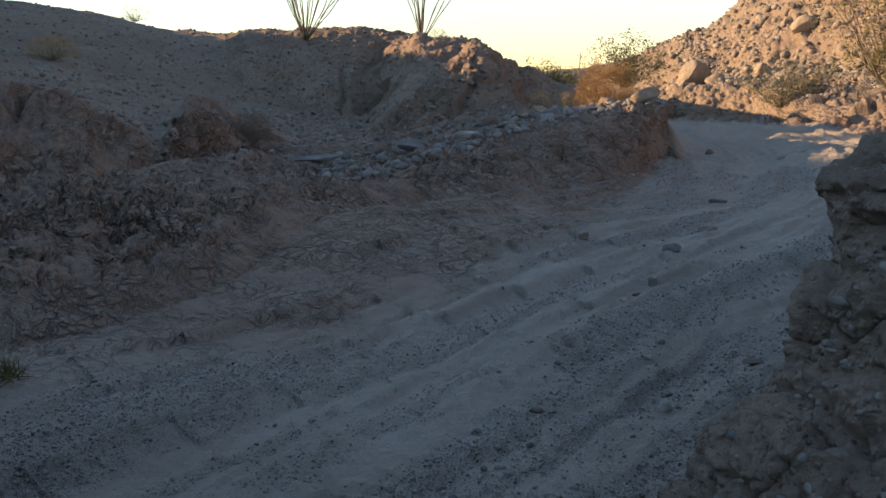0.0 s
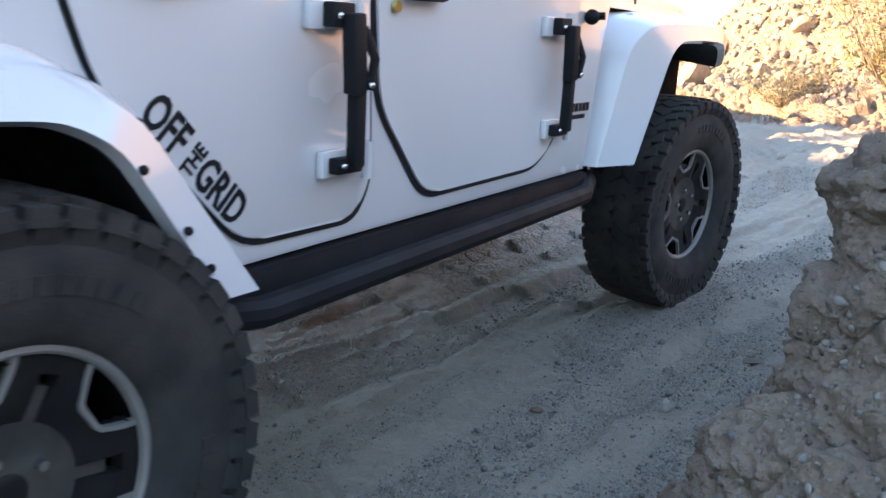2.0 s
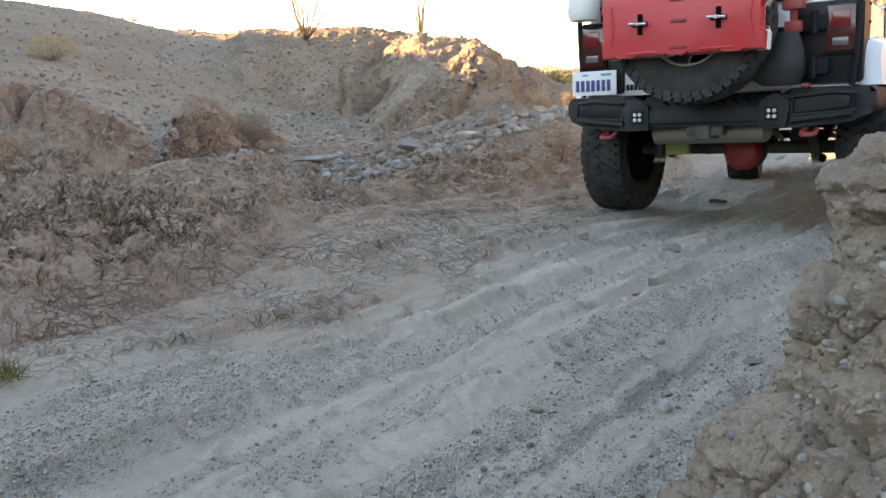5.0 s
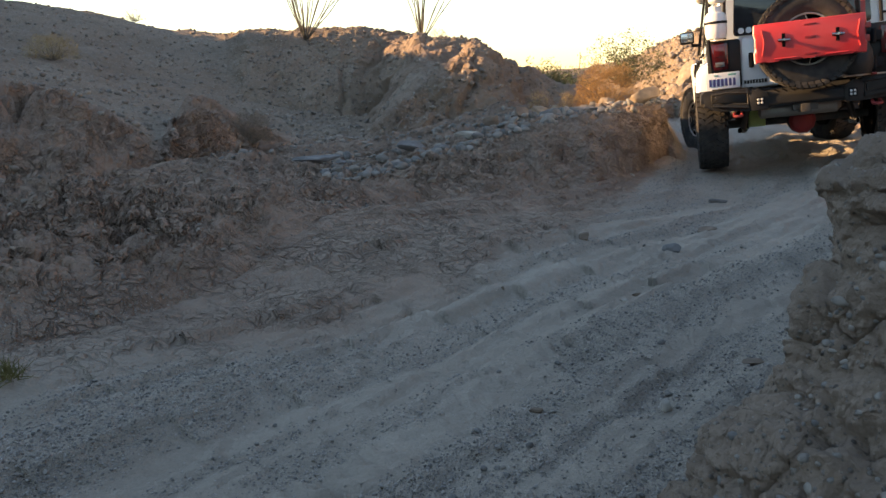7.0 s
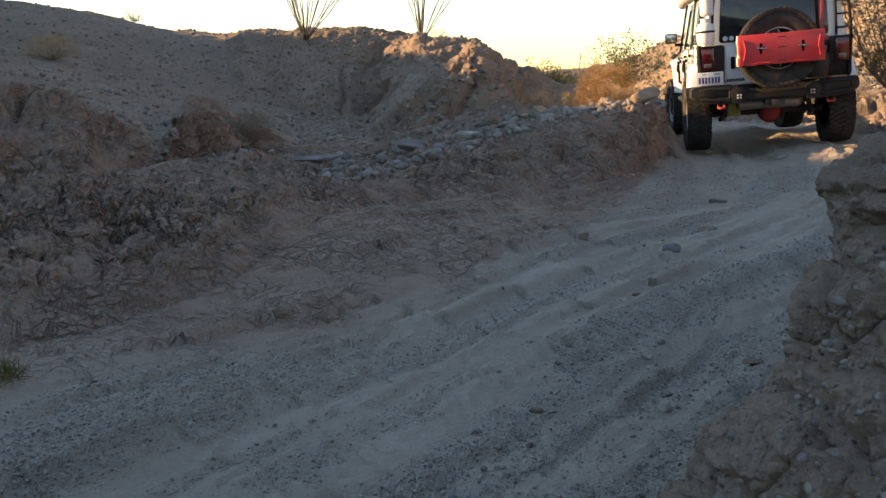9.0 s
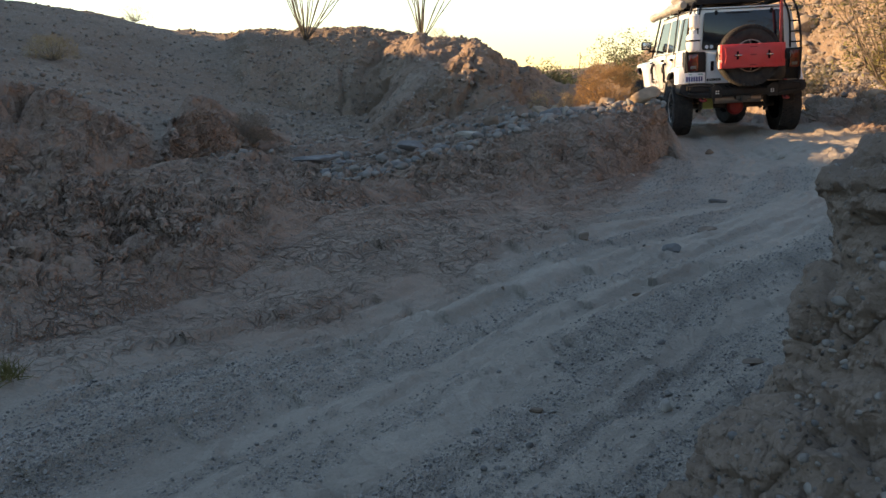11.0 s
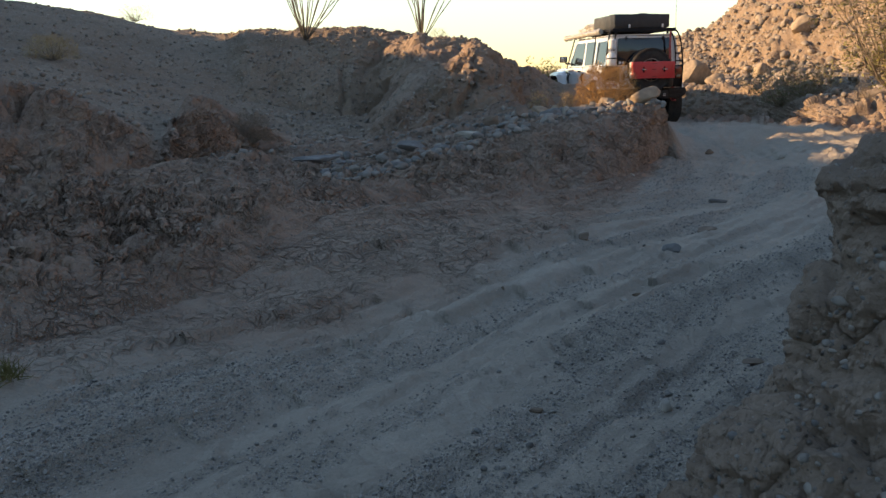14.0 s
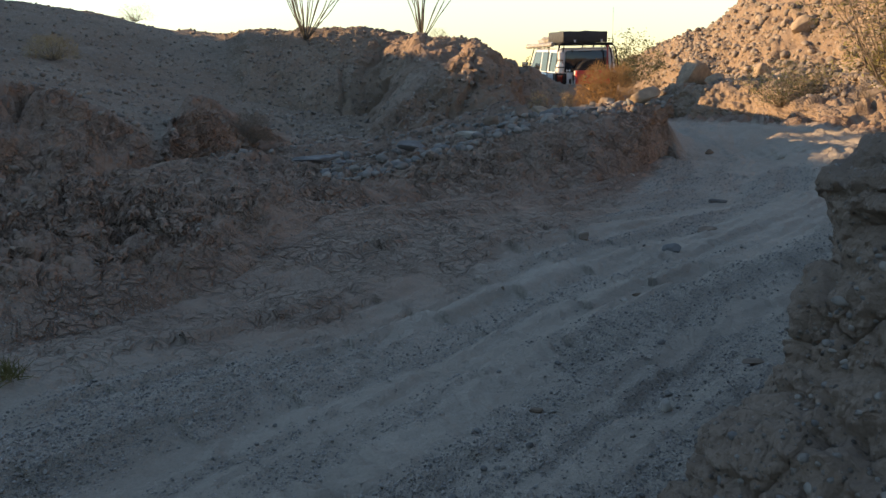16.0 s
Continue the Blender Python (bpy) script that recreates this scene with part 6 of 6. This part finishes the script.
rock(26.3, 18.3, 0.35, 0.3, 0.28, S["tan_stone"], "sunlit tan boulder beside the sandy shelf", 56, 0, 0.3, HILL_ROCKS)


# ---- the crumbling outcrop beside the camera ----
def outcrop():
    edge = [(-1.2, 3.0), (-0.9, 7.0), (-0.66, 11.5), (-0.56, 14.0), (-0.492, 15.1), (-0.466, 16.4), (-0.437, 16.5), (-0.403, 17.5), (-0.382, 19.2), (-0.35, 20.8), (-0.314, 22.1), (-0.274, 22.4), (-0.235, 22.7),
            (-0.196, 23.9), (-0.164, 24.2), (-0.135, 23.6), (-0.105, 23.4), (-0.092, 24.7), (-0.071, 25.2), (-0.059, 26.3), (-0.03, 28.0), (0.06, 33.0), (0.16, 42.0)]
    e = np.concatenate([np.linspace(-1.2, -0.56, 50, endpoint=False), np.linspace(-0.56, 0.02, 330, endpoint=False), np.linspace(0.02, 0.16, 24)])
    left = np.interp(e, [q[0] for q in edge], [q[1] for q in edge]) + 1.0
    s = np.concatenate([np.linspace(-1, -0.12, 40, endpoint=False), np.linspace(-0.12, 0.6, 300, endpoint=False), np.linspace(0.6, 1, 16)])
    S2, E2 = np.meshgrid(s, e)
    Q2 = np.abs(S2)
    A = left[:, None] + np.where(S2 < 0, Q2 ** 1.5 * 34, Q2 ** 1.5 * 34)
    R = 1.42 + np.where(S2 < 0, 0.9 * np.sin(math.pi * Q2 * 0.87) ** 0.9, -0.34 * Q2 ** 0.7 + 1.02 * np.clip((Q2 - 0.55) / 0.45, 0, 1) ** 2) - 0.25 * np.clip(-E2 - 0.3, 0, 0.5)
    top = np.clip((E2 - 0.04) / 0.12, 0, 1) ** 0.7
    A = A + (left[:, None] + 17 - A) * top
    R = R + (1.62 - R) * top
    g = np.stack([R * np.sin(np.radians(A)), R * np.cos(np.radians(A)), np.maximum(1 + E2 * R, -0.12)], 2)
    n = np.cross(np.gradient(g, axis=1), np.gradient(g, axis=0))
    n /= np.maximum(np.linalg.norm(n, axis=2, keepdims=True), 1e-9)
    p = g.reshape(-1, 3)
    n = n.reshape(-1, 3)
    out = np.sum(n * (p - np.array([1.3, 1.6, 0.5])), axis=1)
    n[out < 0] *= -1
    warp = p + 0.03 * np.stack([vnoise(p, 0.08, 5), vnoise(p, 0.08, 6), vnoise(p, 0.08, 7)], 1)
    d1, d2, who = cells(warp, 0.13, 300)
    d = 0.022 * (who - 0.5) + 0.012 * np.sqrt(np.clip(1 - (d1 / 0.7) ** 2, 0, 1)) - 0.014 * np.exp(-((d2 - d1) / 0.05) ** 2) * np.clip(0.4 + 1.2 * vnoise(p, 0.1, 9), 0, 1)
    d1, d2, who = cells(warp, 0.045, 310)
    d += 0.007 * (who - 0.5) + 0.004 * np.sqrt(np.clip(1 - (d1 / 0.7) ** 2, 0, 1))
    d += 0.045 * fbm(p, 0.15, 6, 320, 0.62) - 0.02 * np.clip(1 - np.abs(fbm(p, 0.12, 3, 340)) * 5, 0, 1) + 0.004 * vnoise(p, 0.012, 330) + 0.006 * vnoise(p, 0.025, 331)
    p = p + n * d[:, None]
    ob = sheet("rock_outcrop", p.reshape(g.shape), outcrop_m, np.full(g.shape[:2], 0.25))
    tagged(ob, "crumbling conglomerate outcrop of dried earth and pebbles", "rock outcrop")
    # pebbles set in it
    r = np.random.RandomState(3)
    i = r.randint(60, 300, 170)
    j = r.randint(130, 330, 170)
    ok = (p.reshape(*g.shape)[i, j, 2] < 0.78)
    pts = p.reshape(*g.shape)[i[ok], j[ok]]
    q = strew("outcrop_pebbles", pts, 0.004 + 0.009 * r.rand(len(pts)) ** 2, bank_stone_m, "grey and pale pebbles set in the outcrop", "pebbles", 2, 0.5, 21, 0.8)


outcrop_m = earth("crumbling_earth", (0.235, 0.170, 0.131), (0.32, 0.238, 0.185), (0.12, 0.11, 0.105), (0.36, 0.32, 0.28), 90.0, 1.0)
outcrop()

# ---- plants ----
dry_m = material("dry_twigs", (0.36, 0.21, 0.085), 0.85, vary=0.35, scale=12)
grey_twig_m = material("grey_twigs", (0.19, 0.15, 0.115), 0.85, vary=0.3, scale=12)
wand_m = material("ocotillo_wands", (0.085, 0.075, 0.06), 0.85, vary=0.3, scale=12)
leaf_m = material("creosote_leaves", (0.085, 0.095, 0.03), 0.7, vary=0.45, scale=5)
olive_m = material("olive_leaves", (0.13, 0.115, 0.035), 0.7, vary=0.45, scale=5)
straw_m = material("dry_grass", (0.33, 0.235, 0.12), 0.85, vary=0.35, scale=8)


def twigs(bm, rnd, base, count, height, spread, thick, bend=0.4, kinks=4, sides=3, lean=(0, 0)):
    """Stems that fan out from one foot; returns points along them."""
    tips = []
    for _ in range(count):
        a = rnd.uniform(0, 2 * math.pi)
        out = spread * rnd.random() ** 0.6
        h = height * rnd.uniform(0.55, 1.0) * (1 - 0.35 * (out / max(spread, 1e-6)) ** 2)
        pts = []
        wob = [(rnd.gauss(0, 1), rnd.gauss(0, 1)) for _ in range(kinks + 1)]
        for k in range(kinks + 1):
            t = k / kinks
            o = out * t ** (1 - bend)
            pts.append(Vector(base) + Vector((math.cos(a) * o + lean[0] * t + wob[k][0] * 0.03 * height * t, math.sin(a) * o + lean[1] * t + wob[k][1] * 0.03 * height * t, h * t)))
        add_tube(bm, pts, [thick * (1 - 0.75 * k / kinks) for k in range(kinks + 1)], sides)
        tips += pts[1:]
    return tips


def leaf_cloud(points, rnd, per, size, reach, floor=-1e9):
    """Small leaves round the given points, as one mesh's arrays."""
    vs, fs = [], []
    for p in points:
        for _ in range(per):
            c = Vector(p) + Vector((rnd.gauss(0, reach), rnd.gauss(0, reach), rnd.gauss(0, reach * 0.8)))
            if c.z < floor:
                continue
            a = Vector((rnd.gauss(0, 1), rnd.gauss(0, 1), rnd.gauss(0, 1))).normalized()
            b = a.orthogonal().normalized()
            s = size * rnd.uniform(0.6, 1.3)
            k = len(vs)
            vs += [c - a * s, c + b * s * 0.45, c + a * s, c - b * s * 0.45]
            fs.append((k, k + 1, k + 2, k + 3))
    return vs, fs


def from_arrays(name, vs, fs, mat, parent):
    me = bpy.data.meshes.new(name)
    me.from_pydata([tuple(v) for v in vs], [], fs)
    me.materials.append(mat)
    ob = new(name, me)
    ob.parent = parent
    return ob


def shrub(name, az, r, height, spread, stems, leaves, leaf_size, twig_mat, leaf_mat, label, category, seed, lift=0.0, thick=0.008, reach=0.06, lean=(0, 0), group="", sub=5):
    rnd = random.Random(seed)
    root = new(name)
    p = spot(az, r)
    root.location = (p.x, p.y, p.z - 0.03 + lift)
    bm = bmesh.new()
    tips = twigs(bm, rnd, (0, 0, 0), stems, height, spread, thick, 0.35, 4, 4, lean)
    side = []
    for t in tips:
        for _ in range(sub if leaves else 0):
            if rnd.random() < 0.6:
                e = t + Vector((rnd.gauss(0, 1), rnd.gauss(0, 1), rnd.uniform(-0.2, 1.2))) * height * 0.12
                add_tube(bm, [t, (t + e) / 2 + Vector((0, 0, height * 0.01)), e], [thick * 0.35, thick * 0.28, thick * 0.2], 3)
                side.append(e)
    part("branch_mass", bm, twig_mat, root)
    if leaves:
        v, f = leaf_cloud(side, rnd, leaves, leaf_size, reach, 0.02)
        from_arrays("foliage", v, f, leaf_mat, root)
    return tagged(root, label, category, group)


# the orange dry bush on the bank
def dry_bush(az, r, wide, high, seed, label, count=2600, mat=None, lift=0.0, group=""):
    rnd = random.Random(seed)
    root = new("dry_bush")
    p = spot(az, r)
    root.location = (p.x, p.y, p.z - 0.02 + lift)
    bm = bmesh.new()
    twigs(bm, rnd, (0, 0, 0), 40, high * 0.8, wide * 0.42, 0.006, 0.3, 4, 4)
    part("branch_mass", bm, grey_twig_m, root)
    vs, fs = [], []
    for _ in range(count):
        a, b = rnd.uniform(0, 6.283), rnd.random()
        rad = rnd.random() ** 0.45
        c = Vector((math.cos(a) * wide * 0.47 * rad * math.sqrt(1 - (0.9 * b) ** 2), math.sin(a) * wide * 0.47 * rad * math.sqrt(1 - (0.9 * b) ** 2), 0.03 + high * 0.92 * b * (0.75 + 0.25 * rad)))
        c *= 1 + 0.13 * float(noise.noise(c * 6 + Vector((seed, 0, 0))))
        d = Vector((c.x, c.y, c.z * 0.7 + 0.1)).normalized() + Vector((rnd.gauss(0, 0.7), rnd.gauss(0, 0.7), rnd.gauss(0, 0.7)))
        d = d.normalized() * rnd.uniform(0.03, 0.09)
        w = d.orthogonal().normalized() * 0.0016
        w2 = d.cross(w).normalized() * 0.0016
        mid = c + d * 0.5 + Vector((rnd.gauss(0, 0.008), rnd.gauss(0, 0.008), rnd.gauss(0, 0.008)))
        k = len(vs)
        vs += [c - w, c + w, c + w2, mid - w, mid + w, mid + w2, c + d]
        fs += [(k, k + 1, k + 4, k + 3), (k + 1, k + 2, k + 5, k + 4), (k + 2, k, k + 3, k + 5), (k + 3, k + 4, k + 6), (k + 4, k + 5, k + 6), (k + 5, k + 3, k + 6)]
    from_arrays("twig_mass", vs, fs, mat or dry_m, root)
    return tagged(root, label, "dry bush", group)


dry_bush(10.5, 12.2, 0.98, 0.66, 5, "rounded orange dry bush on the bank top", 7000, None, -0.08)
dry_bush(-12.4, 10.3, 0.55, 0.35, 6, "low grey-brown dry shrub in the gully", 1500, grey_twig_m)
dry_bush(-23.7, 15.6, 0.95, 0.40, 7, "straw-coloured dry bush on the slope", 2200, straw_m)
dry_bush(6.2, 10.8, 0.30, 0.32, 8, "small wispy dry weed on the bank top", 350, straw_m)
dry_bush(8.0, 11.4, 0.25, 0.30, 9, "small wispy dry weed on the bank top", 300, straw_m)
dry_bush(-27.6, 2.95, 0.08, 0.018, 10, "small patch of dry grass at the track's edge", 70, olive_m)
dry_bush(13.6, 34.0, 1.3, 0.7, 11, "pale dry bush on the skyline", 1500, straw_m, 0.1)
dry_bush(-18.9, 27.5, 1.3, 0.55, 12, "leafless grey bush on the skyline", 900, grey_twig_m, 0.1)
dry_bush(-0.3, 19.6, 0.55, 0.30, 13, "leafless grey bush on the skyline", 400, grey_twig_m, 0.05)
dry_bush(25.4, 17.3, 0.35, 0.55, 14, "thin bare weed beside the sandy shelf", 350, grey_twig_m)

# creosote bushes
CREO = "creosote bushes"
shrub("creosote_bush", 27.4, 13.2, 2.3, 1.25, 34, 12, 0.026, grey_twig_m, olive_m, "tall olive creosote bush with pale bare stems", "bush", 21, 0.45, 0.012, 0.07, (-0.25, -0.1), CREO, 6)
shrub("creosote_bush", 21.0, 20.6, 1.05, 1.0, 30, 9, 0.02, grey_twig_m, leaf_m, "low green creosote bush at the foot of the hill", "bush", 22, 0.0, 0.009, 0.07, (0, 0), CREO, 5)
shrub("creosote_bush", 22.3, 20.8, 0.8, 0.8, 20, 7, 0.02, grey_twig_m, olive_m, "low olive creosote bush at the foot of the hill", "bush", 23, 0.0, 0.009, 0.07, (0, 0), CREO, 5)
shrub("creosote_bush", 11.6, 30.0, 1.75, 1.3, 38, 11, 0.04, grey_twig_m, leaf_m, "sparse green creosote bush against the sky", "bush", 24, 0.65, 0.010, 0.09, (0, 0), CREO, 4)
shrub("creosote_bush", 6.5, 29.0, 1.1, 0.9, 26, 10, 0.04, grey_twig_m, leaf_m, "dark green creosote bush against the sky", "bush", 25, 0.15, 0.010, 0.08, (0, 0), CREO, 5)
shrub("creosote_bush", 8.4, 33.0, 1.0, 1.0, 24, 8, 0.04, grey_twig_m, leaf_m, "dark green creosote bush against the sky", "bush", 26, 0.3, 0.010, 0.08, (0, 0), CREO, 4)


def ocotillo(az, r, height, spread, stems, seed):
    rnd = random.Random(seed)
    root = new("ocotillo")
    p = spot(az, r)
    root.location = (p.x, p.y, p.z - 0.05)
    for k in range(stems):
        a = rnd.uniform(0, 2 * math.pi)
        out, h = spread * rnd.random() ** 0.7, height * rnd.uniform(0.6, 1.0)
        h *= 1 - 0.35 * (out / spread)
        pts = [Vector((math.cos(a) * out * t ** 0.9 + 0.035 * rnd.gauss(0, 1) * t, math.sin(a) * out * t ** 0.9 + 0.035 * rnd.gauss(0, 1) * t, h * t ** 0.9)) for t in (0, 0.2, 0.4, 0.6, 0.8, 1.0)]
        part("wand", tubes((pts, [0.011, 0.011, 0.010, 0.009]), sides=5, smooth_pts=3), wand_m, root)
    return tagged(root, "leafless ocotillo with thin upright wands on the ridge", "ocotillo", "ocotillos on the ridge")


ocotillo(-8.75, 18.9, 2.9, 1.4, 21, 3)
ocotillo(-1.35, 19.0, 2.6, 0.9, 15, 4)
ob = new("marker_post", finish("marker_post", tubes(([(0, 0, 0), (0, 0, 1.1)], 0.02)), grey_twig_m))
_p = spot(8.75, 40)
ob.location = (_p.x, _p.y, _p.z + 0.4)
tagged(ob, "thin grey post standing far off on the flat", "post")


motions()
